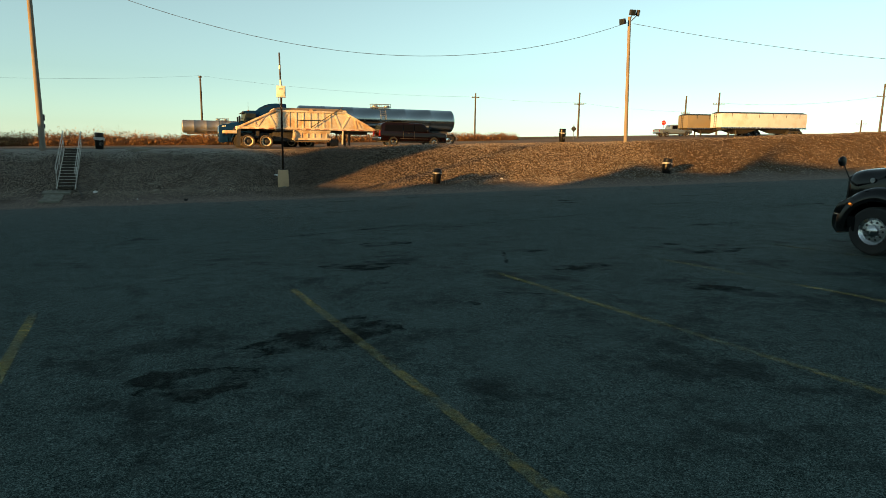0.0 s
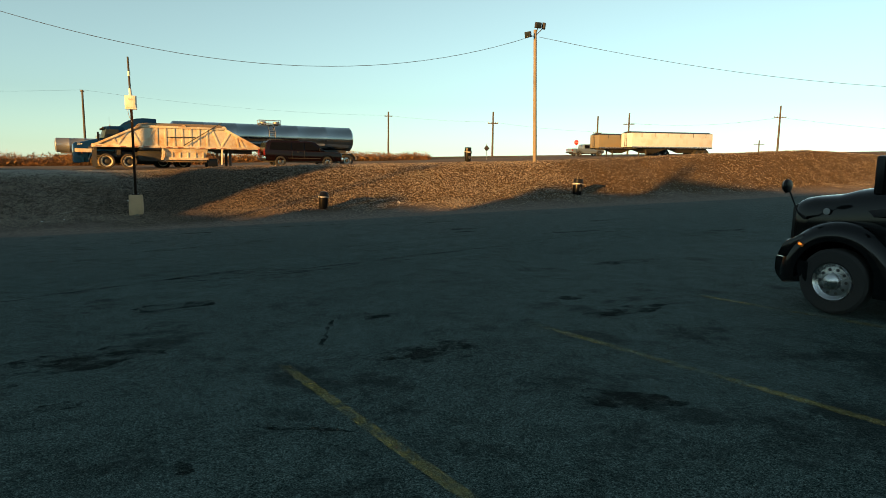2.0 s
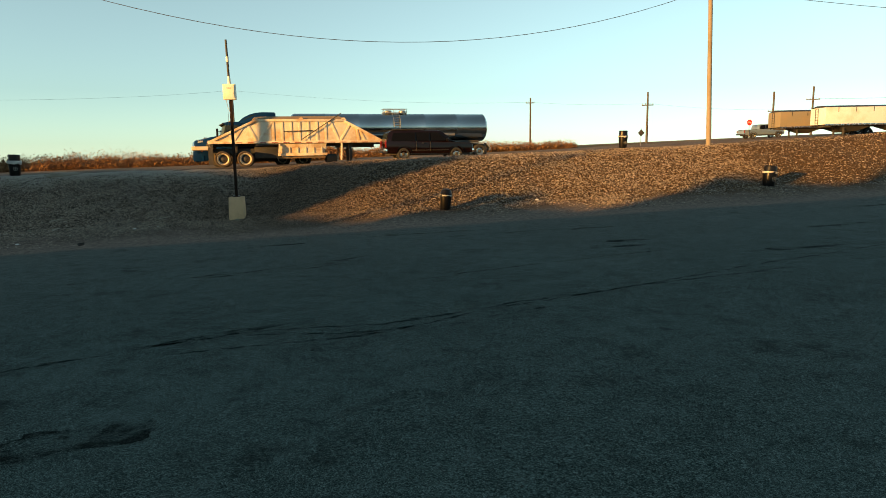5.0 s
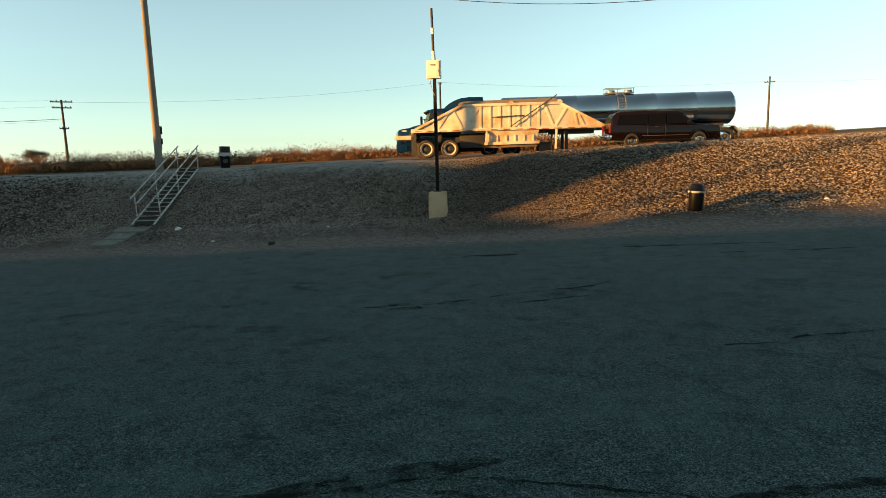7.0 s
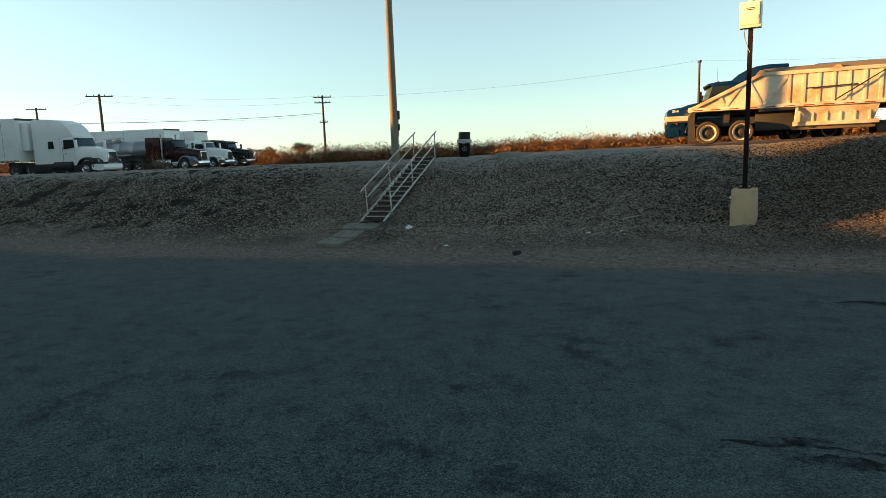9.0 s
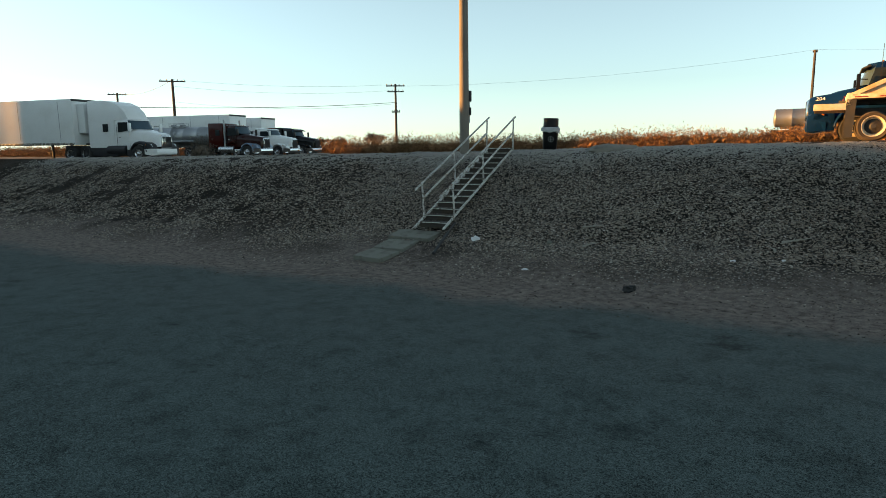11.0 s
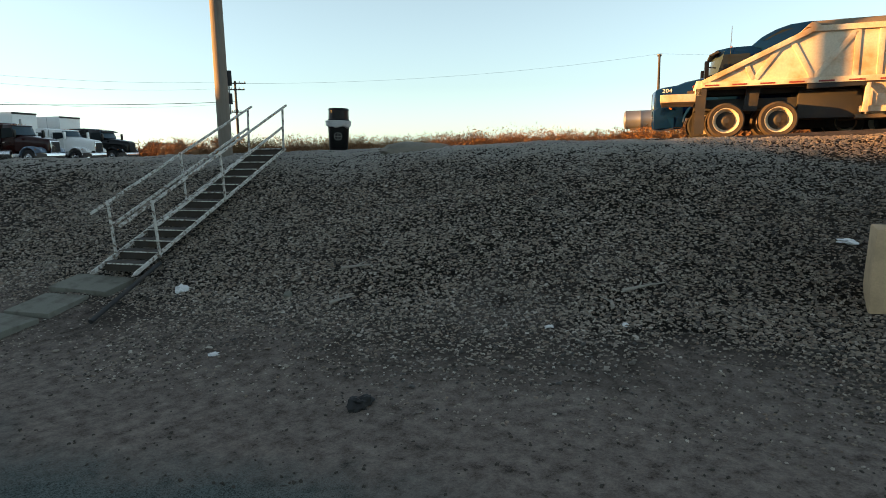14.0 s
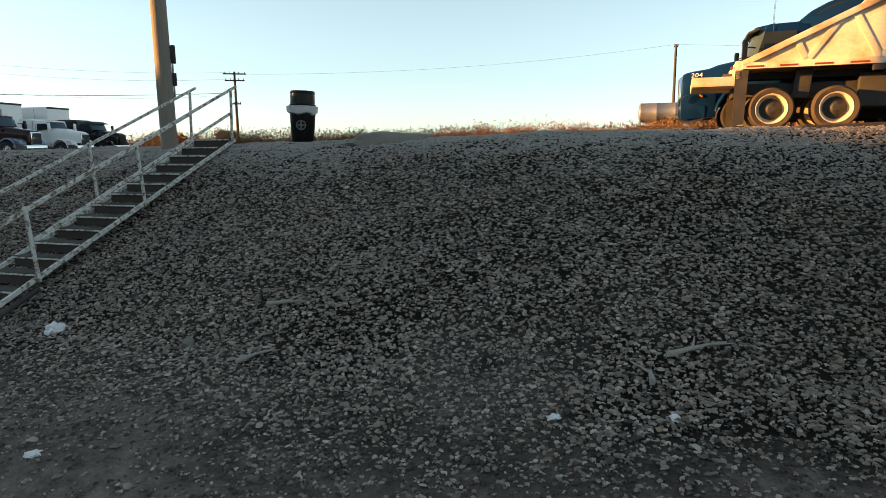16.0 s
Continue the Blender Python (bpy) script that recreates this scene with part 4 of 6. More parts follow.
def tractor(m, label, paint, fender_paint=None, sleeper=3.0, sleeper_len=1.9, cab_top=2.75, rim=None, stacks=True, aero=True, visor=False, group="trucks", hl=2.25, fairing=0.0, close=False, axle=1.25, roof_window=False):
    """A bonneted road tractor, bumper at x = 0."""
    ob = thing("semi_truck", m, label, "truck", group)
    rim = rim or M_ALU
    fp = fender_paint or paint
    o = 2.25 - hl  # how far the cab sits forward
    hood = loft([(-0.11, 0.47, 0.95, 1.64), (-0.14, 0.53, 0.93, 1.71), (-0.24, 0.58, 0.92, 1.755), (-0.42, 0.62, 0.92, 1.79), (-0.8, 0.67, 0.92, 1.84), (-1.3 + o * 0.5, 0.76, 0.92, 1.93), (-2.25 + o, 0.92, 0.92, 2.06), (-2.54 + o, 0.98, 0.92, 2.08)])
    hd = part("hood", hood, paint, ob)
    g = part("grille", P([(-0.16, 0.78, 0.43), (-0.03, 0.85, 0.45), (-0.04, 1.60, 0.43), (-0.16, 1.67, 0.41)], bev=0.03), M_CHROME if paint is not M_BLACK else M_BLACKPL, hd, "upright grille surround")
    for i in range(9):
        y = -0.36 + i * 0.09
        part("grille_bar", B((-0.028, y, 1.22), (0.02, 0.05, 0.70), None, 0.004), M_DARKSTEEL, g)
    part("bumper", P([(-0.08, 0.42, 0.85), (-0.04, 0.55, 0.9), (-0.06, 0.78, 0.9), (-0.35, 0.80, 1.2), (-0.75, 0.78, 1.24), (-0.75, 0.45, 1.22), (-0.3, 0.36, 1.1)], bev=0.035), M_CHROME if not aero else paint, ob)
    for sy in (-1, 1):
        fd = wing(bmesh.new(), -axle, 0.55, 0.585 if close else 0.60, sy * 0.62, sy * 1.23, -4 if close else 6, 172, 22, 2.35 if close else 1.0)
        prism(fd, [(-0.45, 0.78), (-0.22, 0.82), (-0.32, 1.05), (-0.62, 1.22), (-0.72, 0.95)], *sorted((sy * 0.62, sy * 1.2)), bev=0.05)
        if axle > 1.3:
            prism(fd, [(-0.12, 0.40), (-0.10, 0.98), (-0.30, 1.12), (-1.0, 1.12), (-1.02, 0.46)], *sorted((sy * 0.85, sy * 1.2)), bev=0.05)
        f = part("fender", fd, fp, ob)
        part("headlight", B((-0.40, sy * 0.96, 0.98), (0.14, 0.30, 0.20), pose(0, 0, 0, 0, -25, -sy * 24), 0.03), M_LENS, f, "clear headlight")
        part("turn_signal", B((-0.62, sy * 1.235, 1.04), (0.10, 0.03, 0.05), pose(0, 0, 0, 0, -30, 0), 0.008), M_AMBERLENS, f, "amber side light")
        wheel(ob, -axle, sy * 1.06, 0.51, 0.30, sy, rim, close=close)
        for ax in (-6.0 + o, -7.33 + o):
            wheel(ob, ax, sy * 0.94, 0.51, 0.56, sy, rim, dished=0.12)
        part("fuel_tank", L([(0.0, -0.75), (0.28, -0.75), (0.31, -0.72), (0.31, 0.72), (0.28, 0.75), (0, 0.75)], 20, (-3.5 + o, sy * 0.95, 0.72), "x"), M_ALU if not aero else M_GREYPL, ob)
        part("step_box", B((-2.35 + o, sy * 1.02, 0.55), (0.55, 0.34, 0.42), None, 0.03), fp if aero else M_ALU, ob)
        mz = 2.0
        mr = part("mirror", B((-2.12 + o, sy * 1.34, mz + 0.15), (0.13, 0.22, 0.56), None, 0.05), M_BLACKPL if paint is not M_WHITE else M_WHITE, ob)
        part("mirror_arm", T((-2.4 + o, sy * 1.02, mz + 0.25), (-2.12 + o, sy * 1.3, mz + 0.25), 0.02, seg=6), M_DARKSTEEL, mr)
        if stacks:
            st = T((-3.62 + o, sy * 1.08, 0.9), (-3.62 + o, sy * 1.08, max(cab_top, sleeper) + 0.28), 0.075, seg=14)
            part("exhaust_pipe", st, M_DULLTANK, ob)
    w = 1.02
    cab = P([(-2.5 + o, 0.75, w), (-2.5 + o, 2.07, w), (-2.62 + o, cab_top - 0.12, w - 0.10), (-2.72 + o, cab_top, w - 0.12), (-3.75 + o, cab_top + 0.03, w - 0.12), (-3.78 + o, 0.75, w)], bev=0.05)
    cb = part("cab", cab, paint, ob)
    low = [(-2.52, 1.0), (-2.36, 0.93), (-2.24, 0.74), (-2.17, 0.38), (-2.15, 0.0)]
    high = [(-2.64, 0.90), (-2.54, 0.84), (-2.46, 0.66), (-2.41, 0.34), (-2.40, 0.0)]
    wb = bmesh.new()
    rings = []
    for rows, zz in ((low, 2.06), (high, cab_top - 0.10)):
        pl = [(x_ + o, y_) for x_, y_ in rows] + [(x_ + o, -y_) for x_, y_ in rows[-2::-1]]
        rings.append([wb.verts.new((x_, y_, zz)) for x_, y_ in pl])
    for a_, b_, c_, d_ in zip(rings[0], rings[0][1:], rings[1][1:], rings[1]):
        wb.faces.new((a_, b_, c_, d_))
    wb.faces.new(rings[0][::-1])
    wb.faces.new(rings[1])
    bmesh.ops.recalc_face_normals(wb, faces=wb.faces)
    part("windshield", wb, M_SCREEN, cb, "wrapped raked windshield")
    part("roof_brow", P([(-2.36 + o, cab_top - 0.11, 0.70), (-2.40 + o, cab_top - 0.05, 0.72), (-2.76 + o, cab_top - 0.005, w - 0.13), (-2.7 + o, cab_top - 0.12, w - 0.11)], bev=0.01), paint, cb)
    for sy in (-1, 1):
        y = sy * (w + 0.004)
        part("side_window", P([(-2.42 + o, 1.95), (-2.62 + o, cab_top - 0.22), (-3.35 + o, cab_top - 0.22), (-3.4 + o, 1.85)], *sorted((y, sy * (w - 0.06)))), M_GLASS, cb, "dark door window")
        part("door_handle", B((-3.25 + o, sy * (w + 0.02), 1.55), (0.16, 0.03, 0.05), None, 0.008), M_CHROME, cb)
        part("door_seam", B((-3.48 + o, sy * (w + 0.003), 1.6), (0.02, 0.012, 1.5)), M_DARKSTEEL, cb)
    if visor:
        part("sun_visor", P([(-2.45 + o, cab_top - 0.08, w - 0.06), (-2.2 + o, cab_top - 0.20, w - 0.04), (-2.22 + o, cab_top - 0.24, w - 0.04), (-2.5 + o, cab_top - 0.14, w - 0.06)], bev=0.008), M_DARKSTEEL, cb, "dark sun visor")
    for i in range(5):
        part("cab_light", L([(0.0, 0.05), (0.03, 0.045), (0.045, 0.0), (0, 0)], 8, (-2.85 + o, -0.6 + i * 0.3, cab_top + 0.02)), M_AMBERLENS, cb)
    if sleeper_len:
        e = -3.8 + o - sleeper_len
        if aero:
            sl = P([(-2.62 + o - fairing, cab_top - 0.03, w - 0.14), (-2.95 + o - fairing, cab_top + (sleeper - cab_top) * 0.42, w - 0.13), (-3.4 + o - fairing * 0.9, cab_top + (sleeper - cab_top) * 0.74, w - 0.12), (-4.0 + o - fairing * 0.6, cab_top + (sleeper - cab_top) * 0.93, w - 0.10), (-4.7 + o - fairing * 0.3, sleeper, w - 0.06), (e, sleeper - 0.02, w - 0.04), (e, 0.8, w + 0.05), (-3.7 + o, 0.8, w + 0.03), (-3.7 + o, cab_top - 0.1, w - 0.02)], bev=0.08)
        else:
            sl = P([(-3.82 + o, sleeper - 0.05, w), (-4.0 + o, sleeper, w), (e, sleeper, w), (e, 0.85, w + 0.06), (-3.82 + o, 0.85, w + 0.06)], bev=0.06)
        s_ = part("sleeper", sl, M_REDSLEEP if paint is M_RED else paint, ob)
        for sy in (-1, 1):
            if roof_window:
                part("roof_window", P([(-3.7 + o, cab_top + 0.14), (-4.2 + o, sleeper - 0.2), (-4.9 + o, sleeper - 0.14), (-4.9 + o, cab_top + 0.2)], *sorted((sy * (w - 0.17), sy * (w - 0.075)))), M_GLASS, s_, "dark window in the roof fairing")
            part("sleeper_window", B((-4.35 + o, sy * (w + 0.03), 2.15), (0.42, 0.05, 0.5), None, 0.03), M_GLASS, s_)
            if aero:
                part("skirt", B(((e - 3.4 + o) / 2 - 0.3, sy * (w + 0.08), 0.62), (-e - 2.9 + o, 0.10, 0.55), None, 0.03), M_GREYPL if paint is not M_BLACK else paint, ob, "lower side skirt")
    fr = bmesh.new()
    for sy in (-1, 1):
        box(fr, (-4.3, sy * 0.42, 0.92), (7.6, 0.09, 0.26), None, 0.01)
    for x in (-2, -4, -5.4, -6.7, -7.9):
        box(fr, (x, 0, 0.9), (0.12, 0.8, 0.2))
    box(fr, (-6.7, 0, 1.14), (1.0, 0.9, 0.10), None, 0.02)
    for ax in (-axle, -6.0 + o, -7.33 + o):
        tube(fr, (ax, -0.9, 0.51), (ax, 0.9, 0.51), 0.07, seg=10)
    part("chassis", fr, M_DARKSTEEL, ob)
    return ob


def box_trailer(m, label, paint, length=15.5, h=4.05, floor=1.15, reefer=True):
    """A box van trailer, front at x = 0."""
    ob = thing("box_trailer", m, label, "trailer", "parked box trailers")
    body = part("body", B((-length / 2, 0, (h + floor) / 2), (length, 2.55, h - floor), None, 0.04), paint, ob)
    for sy in (-1, 1):
        part("side_rail", B((-length / 2, sy * 1.285, floor + 0.07), (length - 0.1, 0.03, 0.14), None, 0.006), M_ALU, body)
        for k in range(4):
            part("panel_seam", B((-1.2 - k * (length - 2) / 3.5, sy * 1.278, (h + floor) / 2 + 0.05), (0.03, 0.012, h - floor - 0.4)), M_GREYSTEEL, body)
    if reefer:
        u = part("cooling_unit", B((0.32, 0, h - 1.25), (0.62, 1.9, 1.9), None, 0.09), M_WHITE, ob, "white cooling unit on the front wall")
        part("grille", B((0.64, 0, h - 1.2), (0.02, 1.2, 1.0), None, 0.005), M_DARKSTEEL, u)
    part("corner_cap", B((0.0, 0, h - 0.06), (0.10, 2.56, 0.14), None, 0.03), M_DARKSTEEL, body)
    for sy in (-1, 1):
        part("landing_leg", B((-2.6, sy * 0.75, floor / 2), (0.12, 0.12, floor), None, 0.01), M_DARKSTEEL, ob)
        for ax in (-length + 1.6, -length + 2.9):
            wheel(ob, ax, sy * 0.98, 0.51, 0.56, sy, M_ALU, dished=0.12)
    part("axle_frame", B((-length + 2.3, 0, 0.85), (3.0, 1.1, 0.5), None, 0.03), M_DARKSTEEL, ob)
    return ob


def tank_trailer(m, label, length, r, zc, axles, squash=1.0, cat=0.45, wheels=None, skin=None, lside=-1):
    """A tank trailer, front at x = 0."""
    ob = thing("tank_trailer", m, label, "tank trailer", "silver tank trailers")
    prof = [(0.0, 0.02), (r * 0.5, -0.02), (r * 0.85, -0.10), (r * 0.97, -0.2), (r, -0.32)]
    k = 6
    for i in range(1, k):
        x = -length * i / k
        prof += [(r, x + 0.05), (r * 1.012, x + 0.03), (r * 1.012, x - 0.03), (r, x - 0.05)]
    prof += [(r, -length + 0.32), (r * 1.01, -length + 0.2), (r * 0.97, -length + 0.16), (r * 0.85, -length + 0.06), (r * 0.5, -length), (0.0, -length - 0.02)]
    bm = L(prof, 40, (0, 0, 0), "x")
    bmesh.ops.scale(bm, vec=(1, 1, squash), verts=bm.verts)
    bmesh.ops.translate(bm, vec=(0, 0, zc), verts=bm.verts)
    tk = part("tank", bm, skin or M_TANK, ob)
    x = -length * cat
    cw = part("catwalk", B((x, 0, zc + r * squash + 0.06), (1.7, 0.55, 0.06), None, 0.01), M_GREYSTEEL, tk, "steel catwalk on top")
    for sx in (-0.55, 0.45):
        part("hatch", L([(0.0, 0.22), (0.2, 0.21), (0.25, 0.16), (0.25, 0.0), (0, 0)], 16, (x + sx, 0, zc + r * squash + 0.02)), M_GREYSTEEL, cw)
    lad = bmesh.new()
    for sx in (-0.22, 0.22):
        for i in range(8):
            a0, a1 = radians(80 - i * 12), radians(68 - i * 12)
            tube(lad, (x + sx, lside * (r + 0.08) * math.cos(a0), zc + (r + 0.08) * squash * math.sin(a0)), (x + sx, lside * (r + 0.08) * math.cos(a1), zc + (r + 0.08) * squash * math.sin(a1)), 0.022, seg=6)
    for i in range(8):
        a0 = radians(72 - i * 11)
        tube(lad, (x - 0.22, lside * (r + 0.08) * math.cos(a0), zc + (r + 0.08) * squash * math.sin(a0)), (x + 0.22, lside * (r + 0.08) * math.cos(a0), zc + (r + 0.08) * squash * math.sin(a0)), 0.016, seg=6)
    part("ladder", lad, M_GREYSTEEL, tk)
    for sy in (-0.3, 0.3):
        part("guard_rail", T((x - 0.85, sy, zc + r * squash + 0.32), (x + 0.85, sy, zc + r * squash + 0.32), 0.02, seg=6), M_GREYSTEEL, cw)
        for sx in (-0.8, 0.0, 0.8):
            part("rail_post", T((x + sx, sy, zc + r * squash + 0.05), (x + sx, sy, zc + r * squash + 0.32), 0.016, seg=6), M_GREYSTEEL, cw)
    fr = bmesh.new()
    for sy in (-1, 1):
        box(fr, (-length / 2, sy * 0.5, zc - r * squash - 0.06), (length - 1.2, 0.10, 0.22), None, 0.01)
    for ax in axles:
        tube(fr, (ax, -0.95, 0.5), (ax, 0.95, 0.5), 0.07, seg=8)
    box(fr, (sum(axles) / len(axles), 0, 0.8), (abs(axles[0] - axles[-1]) + 1.3, 1.1, 0.45), None, 0.03)
    part("frame", fr, M_DARKSTEEL, ob)
    for sy in (-1, 1):
        fb = bmesh.new()
        cx = sum(axles) / len(axles)
        half = abs(axles[0] - axles[-1]) / 2 + 0.55
        prism(fb, [(cx - half - 0.25, 0.72), (cx - half + 0.1, 1.10), (cx + half - 0.1, 1.10), (cx + half + 0.25, 0.72), (cx + half + 0.2, 0.70), (cx + half - 0.12, 1.06), (cx - half + 0.12, 1.06), (cx - half - 0.2, 0.70)], *sorted((sy * 0.66, sy * 1.27)))
        part("mudguard", fb, M_GREYSTEEL, ob)
        for ax in axles:
            wheel(ob, ax, sy * 0.96, 0.5, 0.56, sy, wheels or M_ALU, dished=0.12)
        part("side_tube", T((-1.5, sy * 1.0, zc - r * squash * 0.55), (-length + 2.5, sy * 1.0, zc - r * squash * 0.55), 0.09, seg=10), M_GREYSTEEL, ob, "grey hose tube")
    part("rear_bumper", B((-length - 0.05, 0, 0.62), (0.14, 2.3, 0.16), None, 0.02), M_GREYSTEEL, ob)
    for sy in (-1, 1):
        part("tail_light", L([(0, 0.02), (0.06, 0.015), (0.06, 0), (0, 0)], 10, (-length - 0.13, sy * 0.95, 0.7), "x"), M_TAIL, ob)
    return ob


def dump_trailer(m):
    """A belly-dump trailer; rear axle at x = 0, the drawbar end at plus x."""
    ob = thing("dump_trailer", m, "dusty white belly-dump trailer with ribbed hopper and rolled tarp", "trailer")
    W = 1.22
    zb, zt = 1.45, 2.74
    xl, xtl, xtr, xr = -0.66, 1.95, 7.15, 9.5
    # hopper shell, set in behind the ribs
    part("hopper", P([(xl + 0.1, zb + 0.08, W - 0.06), (xtl, zt - 0.05, W - 0.06), (xtr, zt - 0.05, W - 0.06), (xr - 0.1, zb + 0.10, W - 0.06), (6.1, zb, W - 0.06), (5.9, 0.55, 0.75), (3.4, 0.55, 0.75), (3.3, zb, W - 0.06)], bev=0.01), M_DUMP, ob)

    def bar(name, a, c, wide, sy, mat=M_DUMP, thick=0.09, y=None):
        ax, az = a
        cx, cz = c
        ln = math.hypot(cx - ax, cz - az)
        bm = B(((ax + cx) / 2, (sy * (W - 0.06)) if y is None else y, (az + cz) / 2), (ln, thick, wide), pose(0, 0, 0, 0, -math.degrees(math.atan2(cz - az, cx - ax)), 0), 0.005)
        return part(name, bm, mat, ob)

    for sy in (-1, 1):
        bar("top_rail", (xtl - 0.05, zt), (xtr + 0.05, zt), 0.14, sy, thick=0.16)
        bar("bottom_rail", (xl, zb), (xr, zb + 0.02), 0.14, sy, thick=0.16)
        bar("slope_rail", (xl, zb + 0.05), (xtl, zt), 0.13, sy, thick=0.16)
        bar("slope_rail", (xtr, zt), (xr, zb + 0.05), 0.13, sy, thick=0.16)
        for x in (2.96, 3.48, 4.0, 4.5, 5.02, 5.54, 6.06):
            bar("rib", (x, zb + 0.05), (x, zt - 0.05), 0.13, sy, thick=0.06)
        for a, c in (((2.05, zb + 0.08), (2.92, zt - 0.1)), ((2.0, zb + 0.08), (1.5, 2.45)), ((0.62, zb + 0.05), (1.18, 2.30)), ((0.62, zb + 0.08), (0.42, 1.95)), ((6.85, zb + 0.08), (6.38, zt - 0.1)), ((6.92, zb + 0.08), (7.55, 2.52)), ((8.1, zb + 0.05), (7.95, 2.2)), ((8.45, zb + 0.06), (8.15, 2.1))):
            bar("brace", a, c, 0.13, sy, thick=0.06)
        # lower hopper box and gate
        for x in (3.38, 3.86, 4.34, 4.82, 5.3, 5.78):
            bar("lower_rib", (x, 0.75), (x, zb - 0.05), 0.08, sy, M_DUMP, 0.1, sy * 0.98)
        bar("lower_panel", (3.3, 1.05), (5.85, 1.05), 0.62, sy, M_DUMP, 0.04, sy * 0.97)
        bar("gate_rail", (3.15, 0.70), (6.1, 0.72), 0.15, sy, M_DUMP, 0.16, sy * 0.98)
        bar("gate_edge", (3.1, 0.52), (6.0, 0.54), 0.10, sy, M_DUMPDIRTY, 0.10, sy * 0.85)
        bar("stay", (3.22, 0.62), (3.28, 1.35), 0.10, sy, M_DUMP, 0.08)
        for ax in (0.0, 1.28):
            wheel(ob, ax, sy * 0.95, 0.48, 0.56, sy, M_RIMWHITE, M_DUSTTYRE, 8, 0.14, 0.69, True)
        bar("mud_flap", (-0.62, 0.35), (-0.62, 1.32), 0.05, sy, M_DUMPDIRTY, 0.55, sy * 0.92)
        bar("wheel_hanger", (0.62, 0.75), (0.68, 1.4), 0.34, sy, M_DARKSTEEL, 0.10, sy * 0.70)
        part("end_plate", P([(-0.80, 1.36), (-0.52, 1.36), (-0.54, 0.9), (-0.56, 0.14), (-0.80, 0.12)], *sorted((sy * (W - 0.02), sy * (W - 0.05)))), M_DARKSTEEL, ob, "dark stained side plate hanging behind the wheels")
        bar("side_beam", (1.9, 1.32), (3.2, 1.36), 0.15, sy, M_DARKSTEEL, 0.10)
        for i in range(14):
            part("marker_strip", B((-0.4 + i * 0.68, sy * (W + 0.024), zb - 0.02), (0.36, 0.006, 0.04)), M_REDTAPE, ob, "red reflective strip")
        bar("landing_leg", (7.55, 0.15), (7.55, 1.4), 0.16, sy, M_DARKSTEEL, 0.16, sy * 0.85)
        bar("landing_foot", (7.35, 0.08), (7.75, 0.08), 0.10, sy, M_DARKSTEEL, 0.25, sy * 0.85)
        bar("nose_leg", (6.95, 0.35), (7.0, 1.4), 0.10, sy, M_DUMP, 0.10)
        bar("mud_flap", (6.1, 0.35), (6.72, 0.36), 0.75, sy, M_BLACKPL, 0.04, sy * 0.8)
    part("tail_beam", B((-1.2, 0, 1.13), (1.05, 2.3, 0.22), None, 0.03), M_DUMP, ob)
    part("tail_plate", B((-0.72, 0, 1.36), (0.16, 2.4, 0.42), None, 0.02), M_DUMP, ob)
    for sy in (-1, 1):
        for dz in (0.0, 0.14):
            part("tail_light", B((-0.86, sy * (0.8 + dz), 1.45), (0.04, 0.16, 0.06), None, 0.005), M_TAIL, ob)
    fr = bmesh.new()
    box(fr, (4.0, 0, 1.30), (10.0, 0.5, 0.16), None, 0.01)
    box(fr, (1.0, 0, 0.95), (3.6, 0.9, 0.3), None, 0.02)
    for ax in (0.0, 1.28):
        tube(fr, (ax, -0.95, 0.48), (ax, 0.95, 0.48), 0.08, seg=8)
    box(fr, (7.9, 0, 1.25), (2.4, 0.9, 0.25), None, 0.02)
    # added dark block standing in for the shade between wheels and hopper
    box(fr, (2.55, 0, 0.88), (1.5, 1.2, 0.74), None, 0.03)
    part("chassis", fr, M_DARKSTEEL, ob)
    tarp = P([(xtl - 0.25, zt - 0.02, W - 0.05), (xtl + 0.1, zt + 0.22, W - 0.16), (xtl + 0.6, zt + 0.25, W - 0.3), (xtr - 0.3, zt + 0.28, W - 0.3), (xtr, zt + 0.18, W - 0.16), (xtr + 0.1, zt, W - 0.05)], bev=0.03)
    for v in tarp.verts:
        v.co.z += 0.02 * noise.noise(v.co * 1.5)
    part("tarp", tarp, M_TARP, ob, "faded brown rolled tarp")
    for x in (xtl, 4.6, xtr):
        part("tarp_bow", P([(x - 0.18, zt + 0.05), (x - 0.06, zt + 0.17), (x + 0.06, zt + 0.17), (x + 0.18, zt + 0.05)], -W - 0.02, W + 0.02), M_DUMP, ob)
    for sy in (-1, 1):
        part("crank_arm", T((4.55, sy * (W + 0.06), zb + 0.12), (7.0, sy * (W + 0.06), zt + 0.42), 0.025, seg=8), M_DARKSTEEL, ob, "black tarp crank arm")
        part("guide_rod", T((3.55, sy * (W + 0.05), 2.08), (5.3, sy * (W + 0.05), 2.14), 0.025, seg=8), M_DARKSTEEL, ob)
    return ob


dump_trailer(along(3.36, 49.9))

blue = tractor(along(1.30, 52.6, 180), "blue bonneted truck coupled to a silver tank trailer", M_BLUE, sleeper=3.48, sleeper_len=1.9, cab_top=2.86, fairing=0.72, hl=1.75, axle=1.65, roof_window=True, rim=M_RIMWHITE, stacks=False, visor=True, group="trucks on the lot")
tb = text_bm("204", 0.21)
bmesh.ops.transform(tb, matrix=pose(-0.34, 0.60, 1.59, 60, 0, 173), verts=tb.verts)
part("fleet_number", tb, M_SIGNWHITE, blue, "white painted fleet number")
for dy in (0.75, 0.95):
    part("aerial", T((-2.3, dy, 2.5), (-2.32, dy, 3.5), 0.006, 0.004, seg=6), M_DARKSTEEL, blue)
